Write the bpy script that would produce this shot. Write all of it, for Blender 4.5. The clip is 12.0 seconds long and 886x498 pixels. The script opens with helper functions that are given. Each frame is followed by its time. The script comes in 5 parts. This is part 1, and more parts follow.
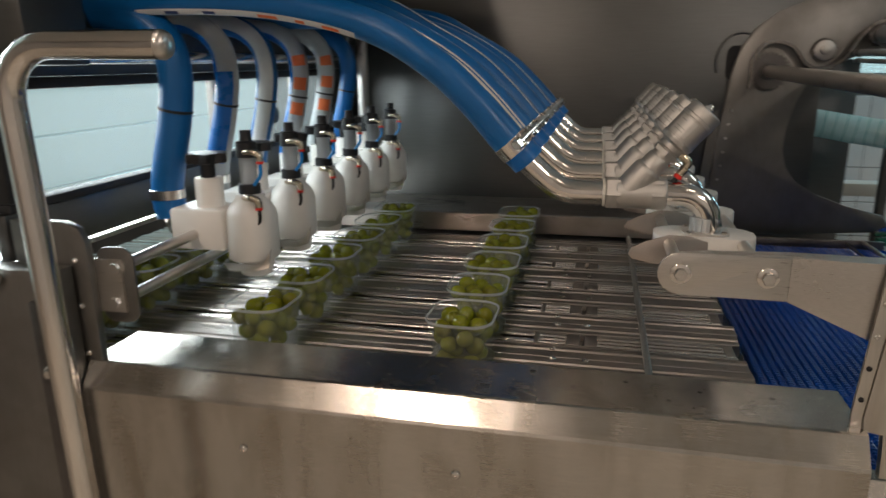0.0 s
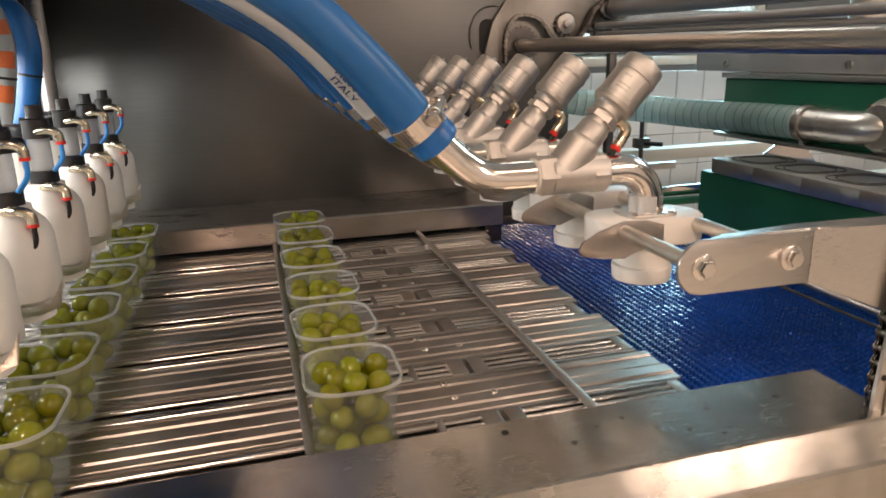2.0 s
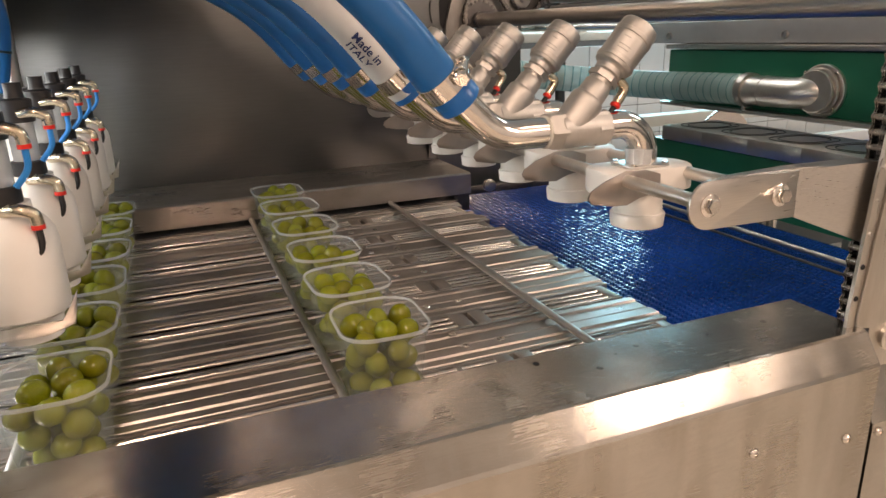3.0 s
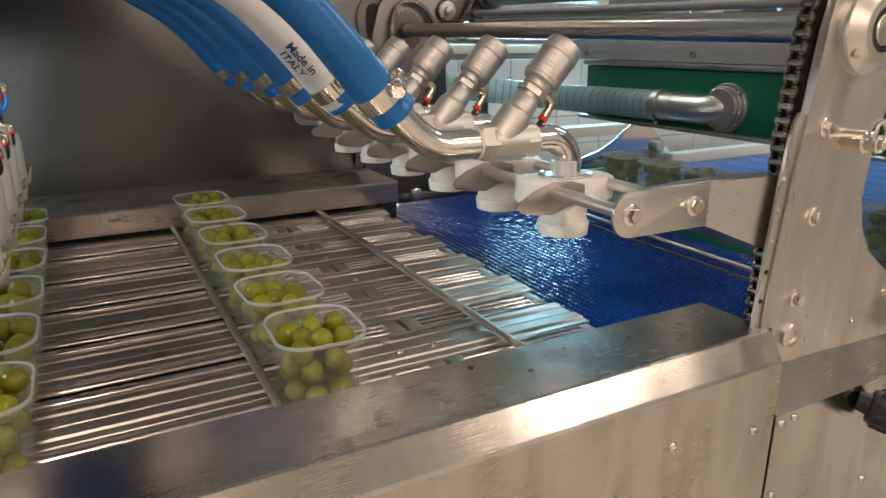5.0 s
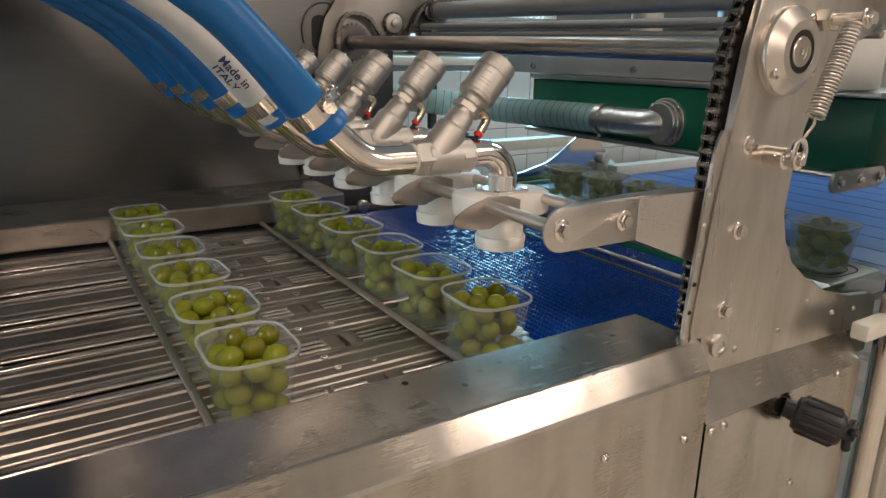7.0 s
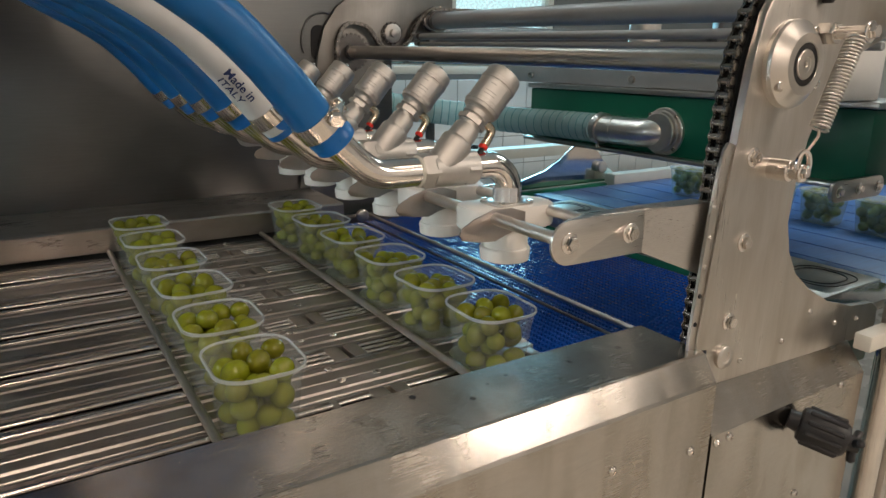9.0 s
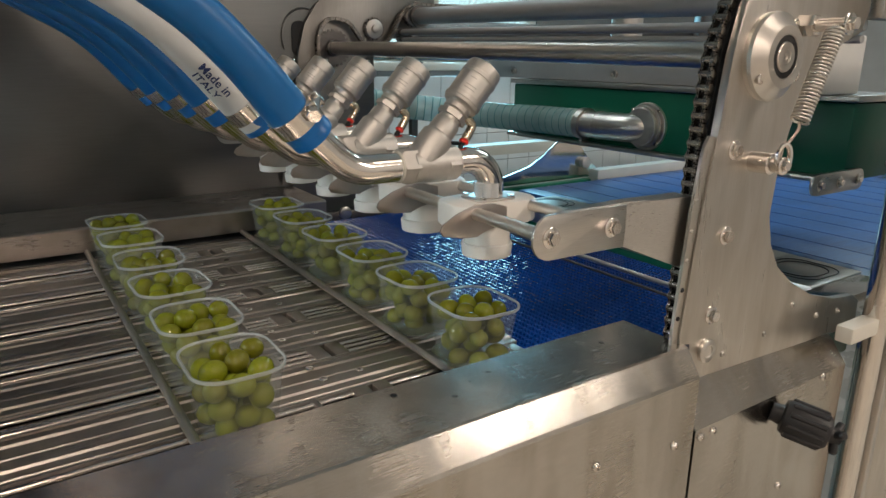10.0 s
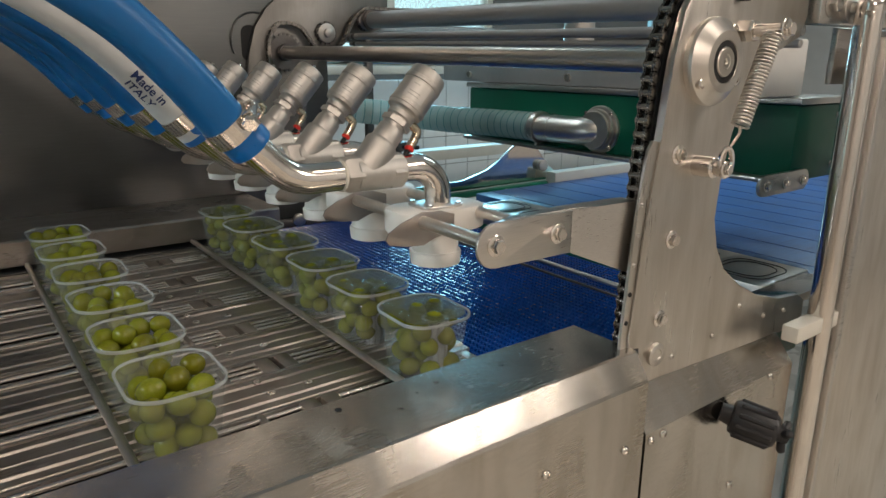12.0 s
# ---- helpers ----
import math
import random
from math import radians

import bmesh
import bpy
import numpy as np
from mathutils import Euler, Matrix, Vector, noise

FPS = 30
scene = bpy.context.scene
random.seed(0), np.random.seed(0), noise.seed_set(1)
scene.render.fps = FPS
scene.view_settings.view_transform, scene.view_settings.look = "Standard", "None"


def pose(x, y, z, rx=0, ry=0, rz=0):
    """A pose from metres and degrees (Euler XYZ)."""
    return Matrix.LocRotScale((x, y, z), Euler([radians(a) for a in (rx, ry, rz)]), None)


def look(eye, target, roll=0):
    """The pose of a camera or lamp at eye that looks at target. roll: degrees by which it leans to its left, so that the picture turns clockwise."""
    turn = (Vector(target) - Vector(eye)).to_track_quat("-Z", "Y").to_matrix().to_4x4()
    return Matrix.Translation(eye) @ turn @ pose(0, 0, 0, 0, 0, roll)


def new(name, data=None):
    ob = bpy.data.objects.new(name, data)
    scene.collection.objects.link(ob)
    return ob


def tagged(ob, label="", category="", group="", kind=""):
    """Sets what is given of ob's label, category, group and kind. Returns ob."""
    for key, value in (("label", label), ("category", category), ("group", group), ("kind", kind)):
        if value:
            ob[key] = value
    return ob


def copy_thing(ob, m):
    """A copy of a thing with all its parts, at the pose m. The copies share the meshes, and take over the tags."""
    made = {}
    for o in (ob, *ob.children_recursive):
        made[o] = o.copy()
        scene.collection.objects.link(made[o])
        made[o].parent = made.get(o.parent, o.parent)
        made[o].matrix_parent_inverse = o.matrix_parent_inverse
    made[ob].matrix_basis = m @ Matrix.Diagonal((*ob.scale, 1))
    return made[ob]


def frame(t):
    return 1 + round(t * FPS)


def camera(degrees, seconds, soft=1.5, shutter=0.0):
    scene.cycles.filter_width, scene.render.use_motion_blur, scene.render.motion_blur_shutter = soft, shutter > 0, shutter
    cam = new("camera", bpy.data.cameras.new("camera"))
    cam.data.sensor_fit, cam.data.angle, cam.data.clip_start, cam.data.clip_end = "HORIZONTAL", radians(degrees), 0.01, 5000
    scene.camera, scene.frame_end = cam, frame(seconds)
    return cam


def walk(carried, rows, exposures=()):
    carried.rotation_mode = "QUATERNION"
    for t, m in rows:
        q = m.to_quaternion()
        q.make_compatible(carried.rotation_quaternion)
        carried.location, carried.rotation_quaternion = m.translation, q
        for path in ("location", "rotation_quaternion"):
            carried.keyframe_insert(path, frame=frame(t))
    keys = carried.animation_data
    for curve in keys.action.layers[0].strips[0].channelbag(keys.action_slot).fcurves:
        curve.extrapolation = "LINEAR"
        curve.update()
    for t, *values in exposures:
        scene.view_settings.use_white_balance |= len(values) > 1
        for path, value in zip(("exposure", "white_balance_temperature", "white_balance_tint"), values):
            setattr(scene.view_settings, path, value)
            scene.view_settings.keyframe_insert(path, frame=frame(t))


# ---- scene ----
cam = camera(66.1, 12.0, shutter=0.5)
PATH = [
    (0, (0.022, -0.016, 1.419), (-0.405, 1.865, 0.892), -0.5),
    (0.5, (-0.114, 0.052, 1.409), (-0.181, 1.979, 0.876), -1.2),
    (1, (-0.139, 0.156, 1.394), (0.104, 2.068, 0.861), -0.3),
    (1.5, (-0.192, 0.258, 1.38), (0.196, 2.146, 0.844), -0.3),
    (2, (-0.254, 0.282, 1.37), (0.258, 2.136, 0.821), -1.3),
    (2.5, (-0.344, 0.258, 1.354), (0.276, 2.066, 0.763), -1.8),
    (4.3, (-0.387, 0.256, 1.361), (0.429, 1.985, 0.773), -0.8),
    (4.5, (-0.39, 0.255, 1.361), (0.449, 1.975, 0.782), -0.6),
    (5, (-0.39, 0.248, 1.361), (0.514, 1.933, 0.776), -0.0),
    (5.5, (-0.379, 0.249, 1.361), (0.575, 1.907, 0.781), -0.1),
    (6, (-0.376, 0.246, 1.361), (0.593, 1.897, 0.782), 0.3),
    (6.5, (-0.37, 0.242, 1.366), (0.628, 1.878, 0.794), 0.4),
    (7, (-0.369, 0.236, 1.368), (0.651, 1.864, 0.81), 0.8),
    (9, (-0.379, 0.246, 1.374), (0.657, 1.87, 0.836), 0.8),
    (9.5, (-0.373, 0.248, 1.37), (0.683, 1.859, 0.832), 0.6),
    (10, (-0.369, 0.25, 1.37), (0.7, 1.85, 0.825), 0.6),
    (10.5, (-0.364, 0.249, 1.373), (0.718, 1.84, 0.829), 1.0),
    (11, (-0.353, 0.246, 1.376), (0.753, 1.823, 0.838), 0.6),
    (11.5, (-0.344, 0.246, 1.375), (0.79, 1.803, 0.839), 0.3),
    (12, (-0.343, 0.248, 1.374), (0.811, 1.791, 0.837), 0.4),
]
EXPOSURES = [(0, -0.97, 6800, 14), (0.5, -0.76, 6950, 15), (1.0, -0.25, 7400, 20), (1.5, -0.1, 7750, 23), (2.5, 0.1, 7900, 26), (4.5, 0.05, 7150, 18), (7, -0.26, 6950, 16), (9, -0.30, 6780, 13), (12, -0.36, 6560, 11)]
walk(cam, [(t, look(eye, target, roll)) for t, eye, target, roll in PATH], EXPOSURES)

# ---- light ----
world = bpy.data.worlds.new("world")
scene.world = world
world.use_nodes = True
world.node_tree.nodes["Background"].inputs[0].default_value = (0.75, 0.85, 1.0, 1)
world.node_tree.nodes["Background"].inputs[1].default_value = 0.025
scene.view_settings.exposure = 0.0


def area_lamp(name, m, w, h, power, colour):
    data = bpy.data.lights.new(name, "AREA")
    data.shape, data.size, data.size_y, data.energy, data.color = "RECTANGLE", w, h, power, colour
    ob = new(name, data)
    ob.matrix_world = m
    return ob


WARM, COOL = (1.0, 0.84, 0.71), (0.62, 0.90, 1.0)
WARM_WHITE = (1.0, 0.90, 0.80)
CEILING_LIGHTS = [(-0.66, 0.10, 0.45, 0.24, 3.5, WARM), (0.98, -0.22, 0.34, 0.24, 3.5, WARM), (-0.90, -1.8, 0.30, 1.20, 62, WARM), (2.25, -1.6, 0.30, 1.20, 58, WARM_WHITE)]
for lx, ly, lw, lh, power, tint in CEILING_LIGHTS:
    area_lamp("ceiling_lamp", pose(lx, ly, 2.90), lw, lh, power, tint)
# Two added cool fill lamps brighten the rear wall and the outfeed.
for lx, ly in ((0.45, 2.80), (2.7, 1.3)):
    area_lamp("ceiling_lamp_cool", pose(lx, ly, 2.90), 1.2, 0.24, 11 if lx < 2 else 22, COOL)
area_lamp("window_daylight_back", look((1.88, 3.17, 1.58), (1.70, 1.4, 1.38)), 0.56, 0.56, 18, (0.27, 0.74, 1.0))
area_lamp("window_daylight_side", look((-1.15, 1.35, 1.50), (-0.40, 1.30, 1.00)), 1.1, 0.30, 32, (0.80, 0.95, 1.0))


# ---- materials ----
def material(name, colour, rough=0.5, metal=0.0, vary=0.12, scale=40.0, stretch=(1, 1, 1), bump=0.0, bump_scale=200.0,
             rough_vary=0.1, coat=0.0, transmission=0.0, ior=1.45, random_hue=0.0, brushed="", wavy=0.0, broad_stretch=(1, 1, 1), grime=0.0):
    mat = bpy.data.materials.new(name)
    mat.use_nodes = True
    nt = mat.node_tree
    b = nt.nodes["Principled BSDF"]
    b.inputs["Metallic"].default_value = metal
    b.inputs["Coat Weight"].default_value = coat
    b.inputs["Transmission Weight"].default_value = transmission
    b.inputs["IOR"].default_value = ior
    co = nt.nodes.new("ShaderNodeTexCoord")
    mp = nt.nodes.new("ShaderNodeMapping")
    mp.inputs["Scale"].default_value = stretch
    nt.links.new(co.outputs["Object"], mp.inputs["Vector"])
    fine = nt.nodes.new("ShaderNodeTexNoise")
    fine.inputs["Scale"].default_value, fine.inputs["Detail"].default_value = scale, 6
    nt.links.new(mp.outputs[0], fine.inputs["Vector"])
    broad = nt.nodes.new("ShaderNodeTexNoise")
    broad.inputs["Scale"].default_value, broad.inputs["Detail"].default_value = 7.0, 3
    mb = nt.nodes.new("ShaderNodeMapping")
    mb.inputs["Scale"].default_value = broad_stretch
    nt.links.new(co.outputs["Object"], mb.inputs["Vector"])
    nt.links.new(mb.outputs[0], broad.inputs["Vector"])
    add = nt.nodes.new("ShaderNodeMath")
    add.operation = "ADD"
    nt.links.new(fine.outputs["Fac"], add.inputs[0])
    nt.links.new(broad.outputs["Fac"], add.inputs[1])
    ramp = nt.nodes.new("ShaderNodeMapRange")
    ramp.inputs["From Min"].default_value, ramp.inputs["From Max"].default_value = 0.6, 1.4
    ramp.inputs["To Min"].default_value, ramp.inputs["To Max"].default_value = 1 - vary, 1 + vary
    nt.links.new(add.outputs[0], ramp.inputs["Value"])
    mul = nt.nodes.new("ShaderNodeVectorMath")
    mul.operation = "SCALE"
    mul.inputs[0].default_value = colour
    nt.links.new(ramp.outputs[0], mul.inputs["Scale"])
    last = mul.outputs[0]
    if random_hue:
        info = nt.nodes.new("ShaderNodeObjectInfo")
        hsv = nt.nodes.new("ShaderNodeHueSaturation")
        r1 = nt.nodes.new("ShaderNodeMapRange")
        r1.inputs["To Min"].default_value, r1.inputs["To Max"].default_value = 0.5 - random_hue, 0.5 + random_hue
        r2 = nt.nodes.new("ShaderNodeMapRange")
        r2.inputs["To Min"].default_value, r2.inputs["To Max"].default_value = 0.85, 1.30
        nt.links.new(info.outputs["Random"], r1.inputs["Value"])
        nt.links.new(info.outputs["Random"], r2.inputs["Value"])
        nt.links.new(r1.outputs[0], hsv.inputs["Hue"])
        nt.links.new(r2.outputs[0], hsv.inputs["Value"])
        nt.links.new(last, hsv.inputs["Color"])
        last = hsv.outputs[0]
    smear = None
    if grime:
        cloud = nt.nodes.new("ShaderNodeTexNoise")
        cloud.inputs["Scale"].default_value, cloud.inputs["Detail"].default_value, cloud.inputs["Distortion"].default_value = 17.0, 10, 0.35
        nt.links.new(mb.outputs[0], cloud.inputs["Vector"])
        smear = nt.nodes.new("ShaderNodeMapRange")
        smear.inputs["From Min"].default_value, smear.inputs["From Max"].default_value = 0.40, 0.74
        nt.links.new(cloud.outputs["Fac"], smear.inputs["Value"])
        dirt = nt.nodes.new("ShaderNodeMix")
        dirt.data_type = "RGBA"
        dirt.inputs["B"].default_value = (colour[0] * 0.62, colour[1] * 0.58, colour[2] * 0.50, 1)
        amount = nt.nodes.new("ShaderNodeMath")
        amount.operation = "MULTIPLY"
        amount.inputs[1].default_value = grime
        nt.links.new(smear.outputs[0], amount.inputs[0])
        nt.links.new(amount.outputs[0], dirt.inputs["Factor"])
        nt.links.new(last, dirt.inputs["A"])
        last = dirt.outputs["Result"]
    nt.links.new(last, b.inputs["Base Color"])
    rr = nt.nodes.new("ShaderNodeMapRange")
    rr.inputs["From Min"].default_value, rr.inputs["From Max"].default_value = 0.6, 1.4
    rr.inputs["To Min"].default_value, rr.inputs["To Max"].default_value = max(rough - rough_vary, 0.02), min(rough + rough_vary, 1)
    nt.links.new(add.outputs[0], rr.inputs["Value"])
    if smear:
        worn = nt.nodes.new("ShaderNodeMath")
        worn.operation = "MULTIPLY_ADD"
        worn.inputs[1].default_value = 0.14 * grime
        nt.links.new(smear.outputs[0], worn.inputs[0])
        nt.links.new(rr.outputs[0], worn.inputs[2])
        nt.links.new(worn.outputs[0], b.inputs["Roughness"])
    else:
        nt.links.new(rr.outputs[0], b.inputs["Roughness"])
    if brushed:
        tan = nt.nodes.new("ShaderNodeTangent")
        tan.direction_type, tan.axis = "RADIAL", brushed
        nt.links.new(tan.outputs[0], b.inputs["Tangent"])
        b.inputs["Anisotropic"].default_value = 0.35
        b.inputs["Anisotropic Rotation"].default_value = 0.0
    if bump:
        grain = nt.nodes.new("ShaderNodeTexNoise")
        grain.inputs["Scale"].default_value, grain.inputs["Detail"].default_value = bump_scale, 4
        nt.links.new(mp.outputs[0], grain.inputs["Vector"])
        bp = nt.nodes.new("ShaderNodeBump")
        bp.inputs["Strength"].default_value, bp.inputs["Distance"].default_value = bump, 0.002
        nt.links.new(grain.outputs["Fac"], bp.inputs["Height"])
        nt.links.new(bp.outputs[0], b.inputs["Normal"])
        if wavy:
            wave = nt.nodes.new("ShaderNodeTexNoise")
            wave.inputs["Scale"].default_value, wave.inputs["Detail"].default_value = 9.0, 1
            nt.links.new(mb.outputs[0], wave.inputs["Vector"])
            b2 = nt.nodes.new("ShaderNodeBump")
            b2.inputs["Strength"].default_value, b2.inputs["Distance"].default_value = wavy, 0.02
            nt.links.new(wave.outputs["Fac"], b2.inputs["Height"])
            nt.links.new(b2.outputs[0], bp.inputs["Normal"])
    return mat


def see_through(name, colour, clear, rough=0.2, ripple=0.0):
    """Milky thin plastic or film: part of the light goes straight on, the rest meets a glossy, slightly translucent skin."""
    mat = bpy.data.materials.new(name)
    mat.use_nodes = True
    nt = mat.node_tree
    b = nt.nodes["Principled BSDF"]
    b.inputs["Base Color"].default_value = (*colour, 1)
    b.inputs["Roughness"].default_value = rough
    noise_node = nt.nodes.new("ShaderNodeTexNoise")
    noise_node.inputs["Scale"].default_value = 60
    rng = nt.nodes.new("ShaderNodeMapRange")
    rng.inputs["To Min"].default_value, rng.inputs["To Max"].default_value = clear - 0.08, clear + 0.08
    nt.links.new(noise_node.outputs["Fac"], rng.inputs["Value"])
    if ripple:
        bp = nt.nodes.new("ShaderNodeBump")
        bp.inputs["Strength"].default_value, bp.inputs["Distance"].default_value = ripple, 0.002
        nt.links.new(noise_node.outputs["Fac"], bp.inputs["Height"])
        nt.links.new(bp.outputs[0], b.inputs["Normal"])
    clear_node = nt.nodes.new("ShaderNodeBsdfTransparent")
    lucent = nt.nodes.new("ShaderNodeBsdfTranslucent")
    lucent.inputs["Color"].default_value = (*colour, 1)
    m1, m2 = nt.nodes.new("ShaderNodeMixShader"), nt.nodes.new("ShaderNodeMixShader")
    m1.inputs[0].default_value = 0.4
    nt.links.new(b.outputs[0], m1.inputs[1])
    nt.links.new(lucent.outputs[0], m1.inputs[2])
    nt.links.new(rng.outputs[0], m2.inputs[0])
    nt.links.new(m1.outputs[0], m2.inputs[1])
    nt.links.new(clear_node.outputs[0], m2.inputs[2])
    nt.links.new(m2.outputs[0], nt.nodes["Material Output"].inputs["Surface"])
    return mat


def glow(name, colour, strength):
    mat = bpy.data.materials.new(name)
    mat.use_nodes = True
    nt = mat.node_tree
    b = nt.nodes["Principled BSDF"]
    b.inputs["Base Color"].default_value = (*colour, 1)
    b.inputs["Emission Color"].default_value = (*colour, 1)
    b.inputs["Emission Strength"].default_value = strength
    return mat


STEEL = material("brushed_steel", (0.58, 0.555, 0.525), 0.31, 1.0, 0.12, 60, (0.6, 14, 14), 0.045, 220, 0.06)
STEEL_FRONT = material("brushed_cover_steel", (0.52, 0.49, 0.455), 0.20, 1.0, 0.13, 60, (0.6, 14, 14), 0.020, 220, 0.06, brushed="X", wavy=0.07, broad_stretch=(1.3, 1, 0.35), grime=0.7)
# Dull sheet steel; shade at hood and back is put into the base colour.
STEEL_SHADED = material("dull_shaded_steel", (0.132, 0.133, 0.131), 0.40, 1.0, 0.10, 30, (0.5, 8, 8), 0.06, 160, 0.05)
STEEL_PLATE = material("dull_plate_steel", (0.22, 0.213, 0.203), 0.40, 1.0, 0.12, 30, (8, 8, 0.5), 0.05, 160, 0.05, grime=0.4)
STEEL_UP = material("brushed_steel_upright", (0.60, 0.57, 0.53), 0.31, 1.0, 0.10, 40, (9, 9, 0.5), 0.025, 220, 0.07, wavy=0.3, broad_stretch=(1.5, 1, 0.4), grime=0.5)
STEEL_BED = material("worn_bed_steel", (0.50, 0.46, 0.43), 0.29, 1.0, 0.14, 50, (0.8, 20, 20), 0.03, 200, 0.06, broad_stretch=(0.5, 1, 1), grime=0.6)
# Near-black colour stands in for the shade between strips and rods.
GAP_SHADE = material("gap_shade_steel", (0.035, 0.031, 0.029), 0.5, 0.7, 0.3, 30)
ROD_STEEL = material("bright_worn_rod", (0.66, 0.62, 0.58), 0.20, 1.0, 0.10, 60, (0.6, 10, 10), 0.03, 220, 0.05)
STEEL_DARK = material("dark_oiled_steel", (0.16, 0.15, 0.145), 0.38, 1.0, 0.2, 60, (1, 1, 1), 0.05, 200)
CHAIN_STEEL = material("oiled_chain_steel", (0.33, 0.31, 0.29), 0.22, 1.0, 0.3, 90)
SATIN = material("satin_steel", (0.68, 0.65, 0.61), 0.34, 1.0, 0.09, 60, (1, 1, 1), 0.04, 300, 0.06)
CLAMP_STEEL = material("brown_grey_clamp_steel", (0.44, 0.40, 0.37), 0.36, 1.0, 0.10, 60, (1, 1, 1), 0.04, 300, 0.06)
CAST = material("cast_steel", (0.56, 0.54, 0.51), 0.52, 1.0, 0.10, 90, (1, 1, 1), 0.10, 700, 0.06)
DULL = material("dull_grey_roller", (0.42, 0.43, 0.44), 0.5, 0.6, 0.08, 40)
CHROME = material("polished_tube", (0.74, 0.70, 0.66), 0.14, 1.0, 0.06, 40, (1, 1, 1), 0.02, 200, 0.05)
WHITE = material("white_plastic", (0.80, 0.78, 0.74), 0.42, 0, 0.04, 30, bump=0.05, bump_scale=500)
BLACK = material("black_plastic", (0.018, 0.018, 0.02), 0.42, 0, 0.25, 60, bump=0.1, bump_scale=300)
RUBBER = material("black_rubber", (0.012, 0.012, 0.013), 0.6, 0, 0.2, 60)
BLUE_HOSE = material("blue_hose_rubber", (0.001, 0.112, 0.34), 0.36, 0, 0.12, 25, bump=0.05, bump_scale=200)
BLUE_BAND = material("blue_band", (0.001, 0.115, 0.38), 0.3, 0, 0.1, 40)
LABEL_WHITE = material("printed_white_band", (0.62, 0.64, 0.64), 0.5, 0, 0.06, 50)
HOSE_WHITE = material("grey_white_hose", (0.40, 0.43, 0.44), 0.45, 0, 0.08, 40)
OFF_LABEL = material("foil_label", (0.60, 0.58, 0.55), 0.45, 0.5, 0.06, 60)
GREY_INK = material("grey_print", (0.34, 0.33, 0.31), 0.5)
INK = material("navy_print", (0.01, 0.03, 0.12), 0.5)
ORANGE = material("orange_print", (0.75, 0.16, 0.05), 0.5)
BLUE_BELT = material("blue_belt_plastic", (0.001, 0.052, 0.29), 0.15, 0, 0.15, 50, bump=0.03, bump_scale=250)
BLUE_BELT_FAR = material("blue_streaked_belt", (0.045, 0.13, 0.34), 0.38, 0, 0.35, 10, (0.6, 12, 1), 0.08, 120)
GREEN = material("green_painted_steel", (0.0, 0.115, 0.065), 0.38, 0, 0.10, 20, bump=0.04, bump_scale=300)
GREEN_TRIM = material("green_plastic", (0.0, 0.16, 0.09), 0.4)
TILE = material("white_wall_tile", (0.74, 0.77, 0.78), 0.16, 0, 0.04, 10, random_hue=0.0)
GROUT = material("tile_grout", (0.16, 0.165, 0.165), 0.8, 0, 0.1, 60)
PAINT = material("cream_wall_paint", (0.56, 0.545, 0.525), 0.7, 0, 0.10, 3, bump=0.05, bump_scale=80)
CEILING_PAINT = material("pale_ceiling_paint", (0.62, 0.61, 0.585), 0.7, 0, 0.10, 3, bump=0.05, bump_scale=80)
FLOOR = material("tan_floor_tile", (0.50, 0.46, 0.40), 0.28, 0, 0.25, 3, bump=0.05, bump_scale=60)
OLIVE = material("olive_skin", (0.158, 0.166, 0.008), 0.12, 0, 0.26, 90, rough_vary=0.05, random_hue=0.012)
TUB = see_through("milky_tub_plastic", (0.74, 0.78, 0.75), 0.84, 0.09)
PANE = see_through("clear_pane", (0.80, 0.86, 0.86), 0.90, 0.05)
RIM = see_through("milky_rim_plastic", (0.80, 0.83, 0.82), 0.52, 0.14)
FILM = see_through("clear_film", (0.85, 0.9, 0.92), 0.72, 0.06)
BRINE = see_through("brine_surface", (0.26, 0.29, 0.17), 0.56, 0.03, 0.8)
JET = see_through("falling_brine", (0.85, 0.90, 0.93), 0.50, 0.08)
TEAL = see_through("teal_clear_hose", (0.62, 0.84, 0.82), 0.32, 0.14)
TEAL_RIB = material("teal_hose_rib", (0.12, 0.32, 0.32), 0.25, 0, 0.1, 50)
CLEAR_CYL = see_through("grey_clear_cylinder", (0.45, 0.46, 0.46), 0.3, 0.15)
RED = material("red_ring", (0.70, 0.03, 0.02), 0.4)
AIR_BLUE = material("blue_air_line", (0.0, 0.22, 0.62), 0.35)
BRASS = material("nickel_fitting", (0.62, 0.54, 0.42), 0.25, 1.0, 0.1, 60)
OFF_WHITE = material("ivory_plastic", (0.62, 0.60, 0.54), 0.45, 0, 0.05, 30)
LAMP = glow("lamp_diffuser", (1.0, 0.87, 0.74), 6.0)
DAY = glow("daylight_backdrop", (0.50, 0.80, 0.85), 1.7)
# Boards and seams behind the hood window glow in place of daylight on them.
GLOW_SEAM = glow("glowing_wall_seam", (0.22, 0.34, 0.36), 0.8)
GLOW_BOARD = glow("glowing_hall_board", (0.40, 0.58, 0.60), 1.05)


# ---- building helpers ----
def root_place(ob):
    while ob.parent:
        ob = ob.parent
    return ob.location.copy()


PLACED = [Matrix.Identity(4)]   # where the drawing of the group being built lies in the hall
NEAR_PLATE = Matrix.Translation((0.0155, -0.0185, -0.0775)) @ Matrix.Scale(1.069, 4)
FAR_PLATE = Matrix.Translation((0.014, 0.012, -0.018))


def thing(name, place, label, category, group="", kind=""):
    ob = new(name)
    ob.empty_display_size = 0.05
    ob.location = PLACED[0] @ Vector(place)
    return tagged(ob, label, category, group, kind)


